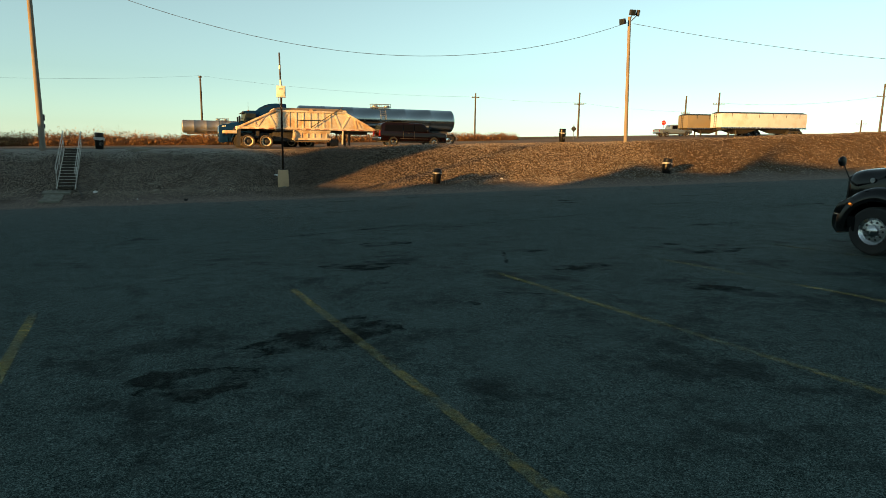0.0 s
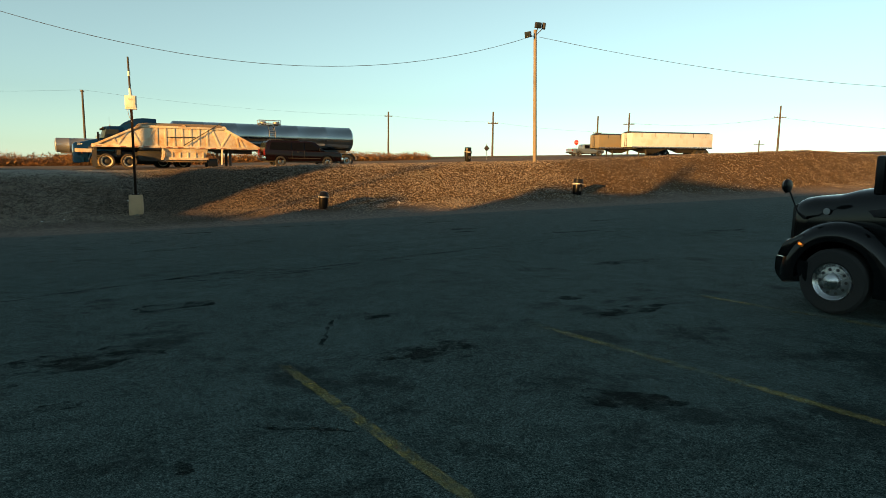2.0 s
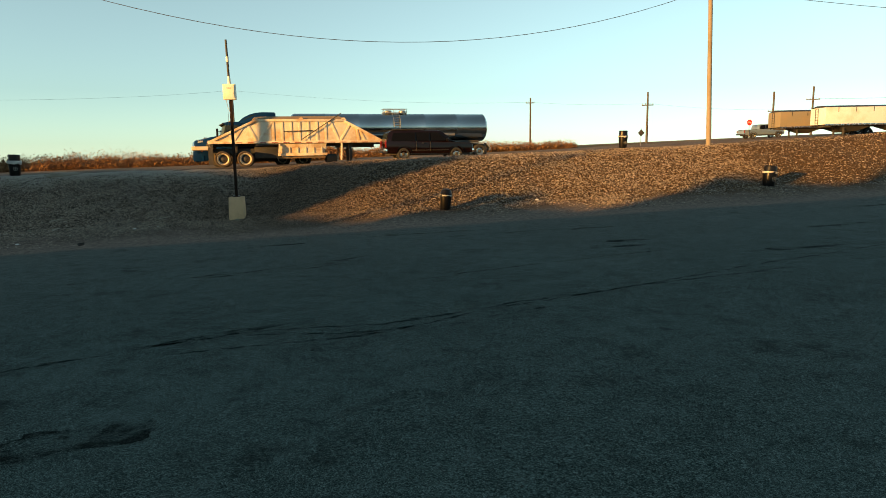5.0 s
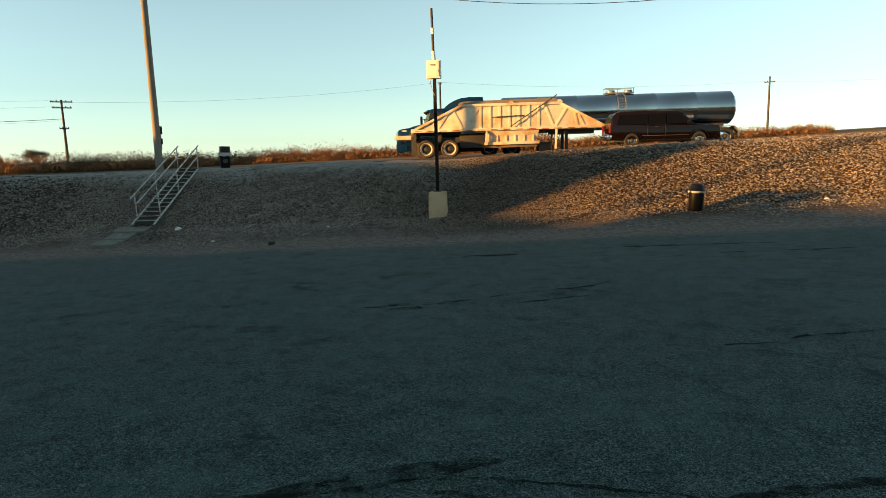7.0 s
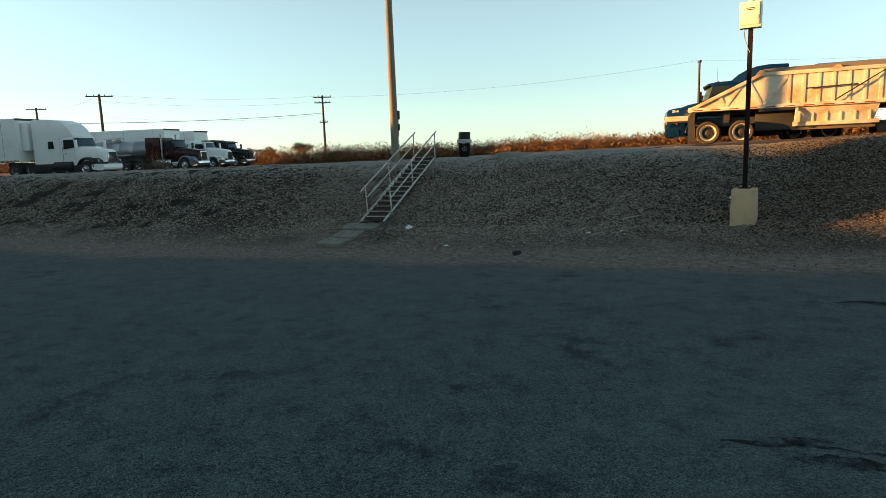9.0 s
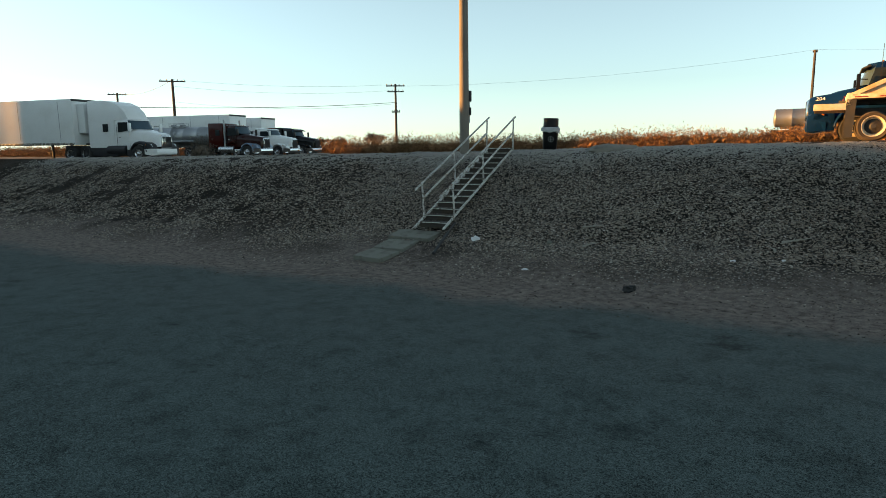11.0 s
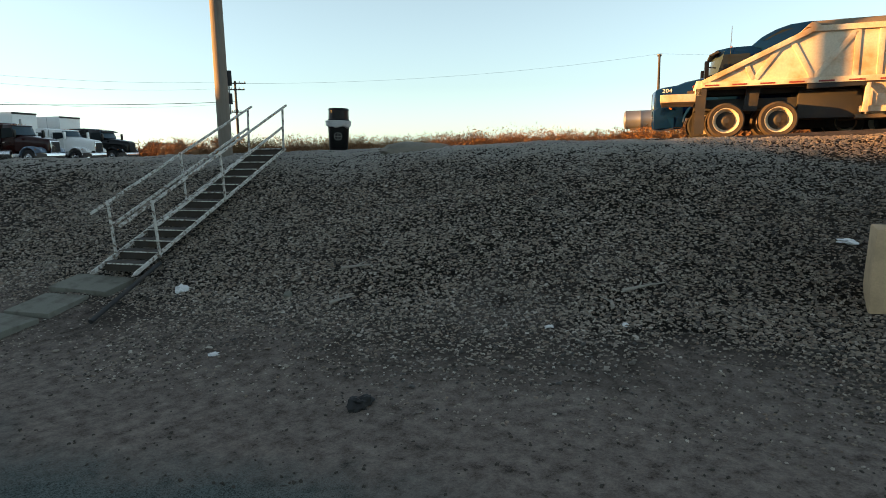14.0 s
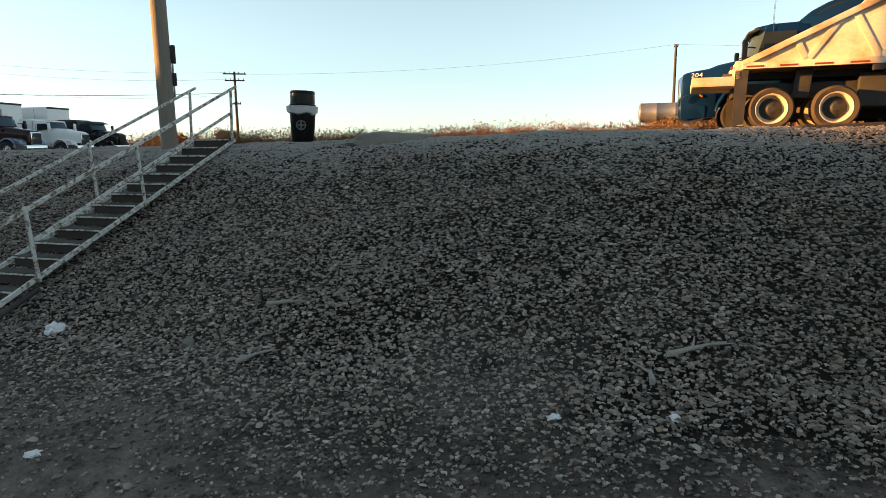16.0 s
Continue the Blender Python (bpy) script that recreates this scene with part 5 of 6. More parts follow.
tank_trailer(along(7.4, 52.9, 180, 0.2), "long polished silver tank trailer behind the blue truck", 13.6, 1.02, 2.18, (-11.6, -12.9), 0.92, 0.52, lside=1)


def suburban(m):
    ob = thing("suv", m, "dark maroon full-size SUV parked on the dirt lot", "car")
    w = 0.98
    body = P([(-1.05, 0.42, w - 0.05), (-1.12, 0.62, w), (-1.10, 1.05, w), (-1.02, 1.12, w), (3.1, 1.12, w), (3.25, 1.10, w - 0.02), (4.22, 1.04, w - 0.08), (4.36, 0.92, w - 0.12), (4.38, 0.55, w - 0.10), (4.3, 0.42, w - 0.08)], bev=0.05)
    b_ = part("body", body, M_MAROON, ob)
    part("cabin", P([(-1.02, 1.08, w - 0.01), (-0.88, 1.66, w - 0.14), (-0.72, 1.78, w - 0.18), (2.1, 1.80, w - 0.19), (2.35, 1.74, w - 0.20), (3.12, 1.10, w - 0.04)], bev=0.05), M_MAROON, b_)
    for sy in (-1, 1):
        for pts in ([(-0.75, 1.16), (-0.62, 1.64), (0.72, 1.66), (0.72, 1.16)], [(0.82, 1.16), (0.82, 1.66), (1.6, 1.66), (1.6, 1.16)], [(1.70, 1.16), (1.70, 1.66), (2.15, 1.66), (2.78, 1.16)]):
            gb = P([(x, z, 0) for x, z in pts], -0.02, 0.02)
            for v in gb.verts:
                v.co.y += sy * (w + 0.012 - 0.23 * max(0, v.co.z - 1.1))
            part("side_window", gb, M_TINT, b_, "black tinted side window")
        for x in (0.77, 1.65):
            part("door_seam", B((x, sy * (w + 0.002), 0.85), (0.015, 0.012, 0.6)), M_DARKSTEEL, b_)
        part("trim_strip", B((1.65, sy * (w + 0.008), 0.60), (2.3, 0.02, 0.035), None, 0.006), M_DARKSTEEL, b_, "dark side moulding")
        for x in (0.0, 3.3):
            wheel(ob, x, sy * 0.84, 0.37, 0.26, sy, M_ALU, None, 6, 0.02, 0.62)
            part("wheel_arch", arch(bmesh.new(), x, 0.40, 0.44, sy * 0.80, sy * 0.99, 10, 170, 0.015), M_MAROON, b_)
        part("tail_light", B((-1.08, sy * 0.90, 0.98), (0.09, 0.16, 0.42), None, 0.02), M_TAIL, b_, "red tail light")
        part("headlight", B((4.34, sy * 0.68, 0.84), (0.08, 0.34, 0.16), None, 0.02), M_LENS, b_)
        mr = part("mirror", B((2.72, sy * 1.10, 1.22), (0.14, 0.2, 0.17), None, 0.03), M_BLACKPL, ob)
        part("door_handle", B((1.2, sy * (w + 0.015), 1.02), (0.14, 0.03, 0.04), None, 0.006), M_DARKSTEEL, b_)
        part("running_board", B((1.65, sy * 0.95, 0.38), (2.4, 0.16, 0.06), None, 0.015), M_BLACKPL, ob)
    part("windshield", P([(2.42, 1.70, w - 0.26), (3.06, 1.14, w - 0.12), (3.12, 1.14, w - 0.12), (2.46, 1.72, w - 0.26)]), M_GLASS, b_)
    part("rear_window", P([(-1.03, 1.2, w - 0.14), (-0.93, 1.62, w - 0.22), (-0.90, 1.62, w - 0.22), (-1.0, 1.2, w - 0.14)]), M_GLASS, b_)
    part("front_bumper", P([(4.3, 0.42, w), (4.46, 0.46, w - 0.1), (4.48, 0.66, w - 0.1), (4.3, 0.70, w)], bev=0.03), M_CHROME, ob)
    part("rear_bumper", P([(-1.22, 0.48, w - 0.08), (-1.24, 0.66, w - 0.08), (-1.0, 0.68, w), (-1.0, 0.46, w)], bev=0.03), M_CHROME, ob)
    part("underbody", B((1.6, 0, 0.42), (4.9, 1.5, 0.22), None, 0.03), M_DARKSTEEL, ob)
    part("roof_rack", B((0.4, 0, 1.835), (1.9, 1.25, 0.03), None, 0.01), M_DARKSTEEL, ob)


suburban(along(13.85, 47.7, 0))


def pickup(m):
    ob = thing("pickup_truck", m, "silver crew-cab pickup with a flat black bed cover on the rise", "car")
    w = 0.98
    b_ = part("body", P([(-1.2, 0.55, w - 0.03), (-1.25, 0.75, w), (-1.22, 1.18, w), (0.75, 1.2, w), (0.75, 1.16, w), (3.1, 1.16, w), (4.3, 1.10, w - 0.08), (4.5, 0.95, w - 0.12), (4.5, 0.6, w - 0.12), (4.4, 0.48, w - 0.1)], bev=0.05), M_SILVER, ob)
    part("cabin", P([(0.72, 1.12, w - 0.02), (0.85, 1.80, w - 0.16), (1.0, 1.88, w - 0.2), (2.3, 1.90, w - 0.2), (2.5, 1.84, w - 0.2), (3.2, 1.14, w - 0.05)], bev=0.05), M_SILVER, b_)
    part("bed_cover", B((-0.22, 0, 1.20), (1.8, 1.7, 0.05), None, 0.02), M_BLACKPL, b_, "black flat bed cover")
    for sy in (-1, 1):
        for pts in ([(0.95, 1.22), (1.02, 1.74), (1.72, 1.76), (1.72, 1.22)], [(1.82, 1.22), (1.82, 1.76), (2.35, 1.74), (2.9, 1.22)]):
            gb = P([(x, z, 0) for x, z in pts], -0.02, 0.02)
            for v in gb.verts:
                v.co.y += sy * (w + 0.012 - 0.21 * max(0, v.co.z - 1.14))
            part("side_window", gb, M_TINT, b_)
        for x in (0.0, 3.6):
            wheel(ob, x, sy * 0.84, 0.40, 0.28, sy, M_ALU, None, 6, 0.02, 0.62)
            part("wheel_arch", arch(bmesh.new(), x, 0.44, 0.46, sy * 0.8, sy * 1.0, 10, 170, 0.04), M_DARKSTEEL, b_)
        part("tail_light", B((-1.24, sy * 0.9, 1.0), (0.06, 0.14, 0.34), None, 0.02), M_TAIL, b_)
        part("headlight", B((4.46, sy * 0.72, 0.92), (0.1, 0.36, 0.2), None, 0.03), M_LENS, b_)
        part("mirror", B((2.8, sy * 1.1, 1.28), (0.14, 0.2, 0.22), None, 0.03), M_BLACKPL, ob)
    part("windshield", P([(2.56, 1.8, w - 0.26), (3.15, 1.18, w - 0.12), (3.2, 1.18, w - 0.12), (2.6, 1.82, w - 0.26)]), M_GLASS, b_)
    part("rear_bumper", P([(-1.38, 0.55, w - 0.06), (-1.4, 0.74, w - 0.06), (-1.15, 0.76, w), (-1.15, 0.53, w)], bev=0.03), M_CHROME, ob)
    part("underbody", B((1.7, 0, 0.5), (5.2, 1.5, 0.25), None, 0.03), M_DARKSTEEL, ob)


pickup(pose(33.9, 102.4, height(33.9, 102.4), 0, -1.5, 12))


def hopper_trailer(m, label, paint, length=12.5):
    """A grain hopper trailer, front at x = 0."""
    ob = thing("hopper_trailer", m, label, "trailer", "grain hopper trailers")
    W, zb, zt = 1.28, 1.28, 3.12
    part("body", P([(0.0, zb + 0.05, W), (0.02, zt, W), (-length, zt, W), (-length + 0.02, zb + 0.05, W)], bev=0.03), paint, ob)
    for c in (-length * 0.3, -length * 0.7):
        part("hopper", P([(c - 2.3, zb + 0.05, W - 0.1), (c + 2.3, zb + 0.05, W - 0.1), (c + 0.5, 0.6, 0.4), (c - 0.5, 0.6, 0.4)], bev=0.02), M_DARKSTEEL, ob, "dark discharge hopper")
    tp = bmesh.new()
    prism(tp, [(0.0, zt + 0.02, W - 0.02), (-0.1, zt + 0.22, 0.5), (-length + 0.1, zt + 0.22, 0.5), (-length, zt + 0.02, W - 0.02)], bev=0.02)
    part("tarp", tp, M_GREYPL, ob, "dark roll tarp on top")
    for sy in (-1, 1):
        part("bottom_rail", B((-length / 2, sy * (W + 0.02), zb), (length, 0.05, 0.2), None, 0.01), M_ALU, ob)
        for i in range(20):
            part("marker_light", B((-0.4 - i * (length - 0.8) / 19, sy * (W + 0.05), zb - 0.02), (0.25, 0.012, 0.08)), M_DARKSTEEL, ob)
        for i in range(6):
            part("tarp_strap", B((-1.4 - i * (length - 2.5) / 5, sy * (W + 0.012), zt - 0.25), (0.06, 0.02, 0.5)), M_DARKSTEEL, ob)
        part("landing_leg", B((-2.4, sy * 0.8, 0.75), (0.14, 0.14, 1.5), None, 0.01), M_DARKSTEEL, ob)
        for ax in (-length + 0.9, -length + 2.2):
            wheel(ob, ax, sy * 0.95, 0.5, 0.56, sy, M_ALU, None, 10, 0.12)
    ld = bmesh.new()
    for y in (-0.35, 0.1):
        tube(ld, (0.08, y, zb + 0.1), (0.08, y, zt - 0.1), 0.025, seg=6)
    for i in range(6):
        tube(ld, (0.08, -0.35, zb + 0.25 + i * 0.3), (0.08, 0.1, zb + 0.25 + i * 0.3), 0.018, seg=6)
    part("ladder", ld, M_DARKSTEEL, ob)
    fr = bmesh.new()
    box(fr, (-length / 2, 0, zb - 0.12), (length - 0.6, 0.9, 0.2), None, 0.01)
    box(fr, (-length + 1.5, 0, 0.85), (2.6, 1.0, 0.5), None, 0.02)
    part("frame", fr, M_DARKSTEEL, ob)


hopper_trailer(pose(34.9, 84.8, height(34.9, 84.8), 0, 0.5, 190), "dusty white grain hopper trailer parked on the rise", M_HOPPER, 12.3)
hopper_trailer(pose(33.2, 92.2, height(33.2, 92.2), 0, 0.5, 190), "tan grain hopper trailer parked on the rise", M_TAN, 12.0)


def road_sign(x, y, z, kind):
    ob = thing("road_sign", pose(x, y, z, 0, 0, 15), "red octagonal stop sign on a post" if kind == "stop" else "small dark diamond road sign on a post", "road sign")
    part("post", B((0, 0, 1.1), (0.06, 0.04, 2.2), None, 0.005), M_GREYSTEEL, ob)
    if kind == "stop":
        bm = L([(0.0, -0.01), (0.40, -0.01), (0.40, 0.01), (0, 0.01)], 8, (0, 0, 0), "y")
        bmesh.ops.transform(bm, matrix=pose(0, -0.04, 2.1, 0, 22.5, 0), verts=bm.verts)
        pl = part("plate", bm, M_SIGNRED, ob)
        tb_ = text_bm("STOP", 0.24, 0.003)
        bmesh.ops.transform(tb_, matrix=pose(-0.30, -0.055, 2.02, 90, 0, 0), verts=tb_.verts)
        part("lettering", tb_, M_SIGNWHITE, pl)
    else:
        part("plate", B((0, -0.04, 1.6), (0.62, 0.02, 0.62), pose(0, 0, 0, 0, 45, 0), 0.005), M_DARKSTEEL, ob)


road_sign(33.4, 101.2, height(33.4, 101.2) + 0.1, "stop")
road_sign(17.5, 91.5, height(17.5, 91.5), "diamond")

# ---- trucks of the far lot ----
H = 34.0


def far_pose(x, y, up=0.0):
    return pose(x, y, height(x, y) + up, 0, 0, H)


def ahead(x, y, d, side=0.0):
    c, s_ = math.cos(radians(H)), math.sin(radians(H))
    return x + c * d - s_ * side, y + s_ * d + c * side


kx, ky = ahead(-50.6, 32.3, 1.25, 1.06)
tractor(far_pose(kx, ky), "white aerodynamic sleeper truck with grey wings and skirts", M_WHITE, M_GREYPL, 3.9, 2.0, 2.7, hl=1.8, stacks=False, group="trucks parked in a row")
tx, ty = ahead(kx, ky, -6.3)
box_trailer(far_pose(tx, ty), "white refrigerated box trailer behind the white truck", M_WHITE, 14.5, 4.1)
mx, my = ahead(-59.4, 42.6, 1.25, 1.06)
tractor(far_pose(mx, my), "dark red bonneted truck with chrome stacks and silver wings", M_RED, M_SILVER, 2.95, 1.5, 2.75, hl=2.1, stacks=True, aero=False, group="trucks parked in a row")
tx, ty = ahead(mx, my, -5.2)
tank_trailer(far_pose(tx, ty, 0.0), "small silver tank trailer behind the red truck", 8.6, 0.80, 1.95, (-6.9, -8.2), 1.0, skin=M_DULLTANK)
wx, wy = ahead(-62.2, 47.3, 0.35, 1.06)
tractor(far_pose(wx, wy), "white bonneted truck with a short sleeper", M_WHITE, M_WHITE, 2.72, 1.0, 2.6, hl=2.0, stacks=False, aero=False, group="trucks parked in a row")
tx, ty = ahead(wx, wy, -6.2)
box_trailer(far_pose(tx, ty), "white box trailer with a dark front edge behind the white truck", M_WHITE, 13.5, 4.05, reefer=False)
bx, by = ahead(-65.8, 51.5, 0.25, 1.06)
tractor(far_pose(bx, by), "black bonneted truck with a flat-roofed sleeper", M_BLACK, M_BLACK, 2.9, 1.6, 2.75, hl=2.0, stacks=False, aero=False, visor=True, group="trucks parked in a row")
tx, ty = ahead(bx, by, -5.75)
box_trailer(far_pose(tx, ty), "short white box trailer behind the black truck", M_WHITE, 8.0, 4.0, reefer=False)

# the second tank trailer, beyond the blue truck
tank_trailer(pose(-27.6, 89.6, height(-32, 88), 0, 0, BANK), "short silver tank trailer standing beyond the blue truck", 9.5, 0.86, 2.22, (-7.7, -9.0), 1.0, skin=M_DULLTANK)

# ---- the black truck in the yard ----
HB = math.degrees(math.atan2(0.89, -0.46))
c_, s_ = math.cos(radians(HB)), math.sin(radians(HB))
nx, ny = 9.08 + 1.12 * c_ + 1.2 * s_, 13.18 + 1.12 * s_ - 1.2 * c_
blk = tractor(pose(nx, ny, height(nx, ny) + 0.02, 0, 0, HB), "glossy black bonneted truck parked in a yard stall", M_BLACK, M_BLACK, 3.4, 1.8, 2.75, hl=1.85, stacks=False, close=True, axle=1.12)
hm = part("hood_mirror", L([(0.0, 0.05), (0.09, 0.04), (0.12, 0.0), (0.10, -0.04), (0, -0.06)], 16, (-0.27, 1.12, 1.95), "x"), M_BLACKPL, blk, "round hood mirror on a stalk")
part("stalk", tube(tube(bmesh.new(), (-0.34, 0.62, 1.42), (-0.33, 0.84, 1.52), 0.03, 0.016, seg=8), (-0.33, 0.84, 1.52), (-0.28, 1.10, 1.93), 0.013, seg=6), M_DARKSTEEL, hm)
part("side_marker", B((-0.62, 1.256, 1.05), (0.045, 0.012, 0.03), None, 0.004), M_AMBER, blk, "lit amber side marker")
part("side_badge", L([(0.0, 0.012), (0.05, 0.010), (0.055, 0.0), (0, 0)], 20, (-0.70, 0.665, 1.55), "y"), M_GREYSTEEL, blk, "small oval hood badge")
part("hood_vent", P([(-1.4, 1.62), (-2.05, 1.75), (-1.95, 1.58), (-1.5, 1.52)], 0.80, 0.93, bev=0.01), M_GREYPL, blk, "dark side vent in the hood")

# ---- yard markings, cracks and stains ----
def strip(name, pts, width, mat, up, label, category, wobble=0.0):
    """A flat strip laid on the ground along points."""
    bm = bmesh.new()
    fine = []
    for (x0, y0), (x1, y1) in zip(pts, pts[1:]):
        k = max(2, int(math.hypot(x1 - x0, y1 - y0) / 0.08))
        fine += [(x0 + (x1 - x0) * i / k, y0 + (y1 - y0) * i / k) for i in range(k)]
    fine.append(pts[-1])
    prev = None
    for i, (x, y) in enumerate(fine):
        a, c = fine[max(0, i - 1)], fine[min(len(fine) - 1, i + 1)]
        d = Vector((c[0] - a[0], c[1] - a[1])).normalized()
        wv = wobble * (noise.noise((x * 1.1, y * 1.1, 3.3)) + 0.5 * noise.noise((x * 4, y * 4, 1.3)) + 0.4 * noise.noise((x * 11, y * 11, 5.3)))
        ww = width * (1 + (max(-0.85, 1.9 * noise.noise((x * 2.7, y * 2.7, 7.7))) if wobble else 0.08 * noise.noise((x * 5, y * 5, 0.0))))
        row = []
        for sd in (-0.5, 0.5):
            px, py = x - d.y * (sd * ww + wv), y + d.x * (sd * ww + wv)
            row.append(bm.verts.new((px, py, height(px, py) + up)))
        if prev:
            bm.faces.new((prev[0], prev[1], row[1], row[0]))
        prev = row
    bmesh.ops.recalc_face_normals(bm, faces=bm.faces)
    if bm.faces[:] and sum(f.normal.z for f in bm.faces) < 0:
        bmesh.ops.reverse_faces(bm, faces=bm.faces)
    tagged(part(name, bm, mat), label, category, kind="structure")


for i in range(-1, 5):
    x0, y0 = -2.50 + 3.46 * i, 10.36 + 1.56 * i
    strip("stall_line", [(x0, y0), (x0 + 7.8, y0 - 15.0)], 0.13, M_LINE, 0.008, "worn yellow stall line on asphalt", "road marking")
CRACKS = (
    ((-5.2, 16.6), (-4.03, 17.55), (-3.27, 18.21), (-2.38, 18.91), (-1.5, 19.5), (0.4, 19.9), (2.88, 21.34), (5.2, 22.9), (7.5, 24.6), (12.0, 27.5)),
    ((-2.18, 18.41), (-1.44, 18.66), (-0.58, 18.92), (0.24, 19.23), (0.88, 19.69), (1.7, 20.47), (2.58, 21.41), (3.62, 21.82), (5.03, 22.72), (8.0, 24.2)),
    ((-1.4, 19.3), (0.3, 19.5), (1.9, 20.1), (3.0, 20.9)),
    ((0.48, 23.7), (2.07, 24.79), (3.8, 25.83), (6.58, 27.4)),
    ((-2.92, 25.12), (-2.3, 25.8), (-1.66, 26.32)),
    ((-5.2, 24.45), (-4.06, 24.95), (-3.52, 25.54), (-3.01, 26.14), (-1.5, 27.4)),
    ((1.45, 14.2), (1.36, 13.72), (1.35, 12.72)),
    ((0.87, 10.03), (1.68, 9.81), (1.97, 9.64)),
)
for c in CRACKS:
    strip("pavement_crack", c, 0.055, M_CRACK, 0.007, "dark ragged crack in the asphalt", "crack", 0.10)


def stain(x, y, rx, ry, turn):
    bm = bmesh.new()
    k = 36
    ring = []
    for i in range(k):
        a = 2 * math.pi * i / k
        q = 1 + 0.55 * noise.noise((math.cos(a) * 1.6 + x, math.sin(a) * 1.6 + y, 2.0)) + 0.25 * noise.noise((math.cos(a) * 5 + x, math.sin(a) * 5, y))
        lx, ly = rx * q * math.cos(a), ry * q * math.sin(a)
        c, s2 = math.cos(radians(turn)), math.sin(radians(turn))
        px, py = x + lx * c - ly * s2, y + lx * s2 + ly * c
        ring.append(bm.verts.new((px, py, height(px, py) + 0.006)))
    bm.faces.new(ring)
    tagged(part("oil_stain", bm, M_STAIN, smooth=False), "dark oil stain soaked into the asphalt", "stain", kind="structure")


STAINS = (
    (-1.65, 19.55, 0.75, 0.15, 36), (-2.3, 19.05, 0.6, 0.09, 38), (-4.7, 24.8, 0.42, 0.07, 35), (-4.38, 24.58, 0.28, 0.12, 30),
    (5.7, 29.3, 0.6, 0.26, 15), (-0.8, 32.9, 2.2, 0.12, 18), (5.1, 33.1, 0.9, 0.2, 20), (-5.1, 30.6, 0.6, 0.2, 25),
    (-1.5, 15.8, 0.7, 0.32, 20), (-1.1, 10.87, 0.22, 0.12, 20), (-2.0, 11.6, 0.2, 0.07, 30), (0.46, 9.26, 0.18, 0.11, 0), (-1.6, 12.6, 0.9, 0.5, 30),
    (2.93, 12.2, 0.8, 0.4, 20), (6.2, 14.06, 0.8, 0.25, 20), (2.1, 14.3, 0.3, 0.1, 10), (8.5, 19.3, 1.1, 0.25, 15), (14.9, 26.0, 0.8, 0.3, 15),
    (5.6, 28.2, 0.6, 0.15, 15), (2.06, 32.3, 1.8, 0.12, 20), (13.0, 32.0, 1.5, 0.2, 20), (17.0, 38.6, 2.2, 0.22, 20), (9.5, 27.0, 1.2, 0.2, 15),
    (-1.4, 7.6, 1.1, 0.5, 40), (-2.4, 6.0, 0.8, 0.5, 10), (4.6, 10.2, 0.5, 0.25, -20), (5.6, 15.2, 0.4, 0.15, 15),
)
for a in STAINS:
    stain(*a)

# ---- loose things on the bank ----
def lump(name, s, n, size, mat, label, category, rough=0.35, seed=0.0, squash=0.6, sit=0.35):
    bm = bmesh.new()
    bmesh.ops.create_icosphere(bm, subdivisions=3, radius=1.0)
    for v in bm.verts:
        k = 1 + rough * noise.noise(v.co * 1.6 + Vector((seed, 0, 0))) + rough * 0.5 * noise.noise(v.co * 4 + Vector((0, seed, 0)))
        v.co *= k
    bmesh.ops.scale(bm, vec=(size, size * 0.75, size * squash), verts=bm.verts)
    ob = part(name, bm, mat)
    p = on(s, n, size * squash * sit)
    ob.matrix_basis = pose(p.x, p.y, p.z, 0, 0, seed * 50)
    return tagged(ob, label, category)


lump("plastic_bag", -5.23, 37.4, 0.11, M_PAPER, "crumpled white plastic bag on the pebbles", "litter", 0.7, 1.0, 0.7)
lump("dirt_clod", -0.75, 34.75, 0.13, M_TYRE, "dark clod of debris on the dust", "debris", 0.6, 2.0)
lump("pale_rock", -3.29, 37.42, 0.09, M_SLAB, "pale grey rock among the pebbles", "rock", 0.3, 3.0)
lump("pale_rock", 4.6, 38.0, 0.09, M_SLAB, "pale grey rock among the pebbles", "rock", 0.3, 4.0)
lump("paper_scrap", 0.67, 36.87, 0.06, M_PAPER, "white paper scrap on the pebbles", "litter", 0.8, 5.0, 0.4)
lump("paper_scrap", 1.53, 37.07, 0.05, M_PAPER, "white paper scrap on the pebbles", "litter", 0.8, 6.0, 0.4)
lump("paper_scrap", 4.35, 39.86, 0.12, M_PAPER, "white paper scrap on the pebbles", "litter", 0.8, 7.0, 0.3)
lump("paper_scrap", -3.08, 35.5, 0.06, M_PAPER, "white paper scrap on the pebbles", "litter", 0.8, 8.0, 0.3)
lump("dirt_mound", -3.4, 43.0, 1.0, M_SAND, "low grey heap of sand atop the bank", "mound", 0.25, 9.0, 0.2, -0.3)
lump("white_rock", 18.5, 37.4, 0.09, M_PAPER, "pale rock at the bank's foot", "rock", 0.4, 10.0, 0.5)


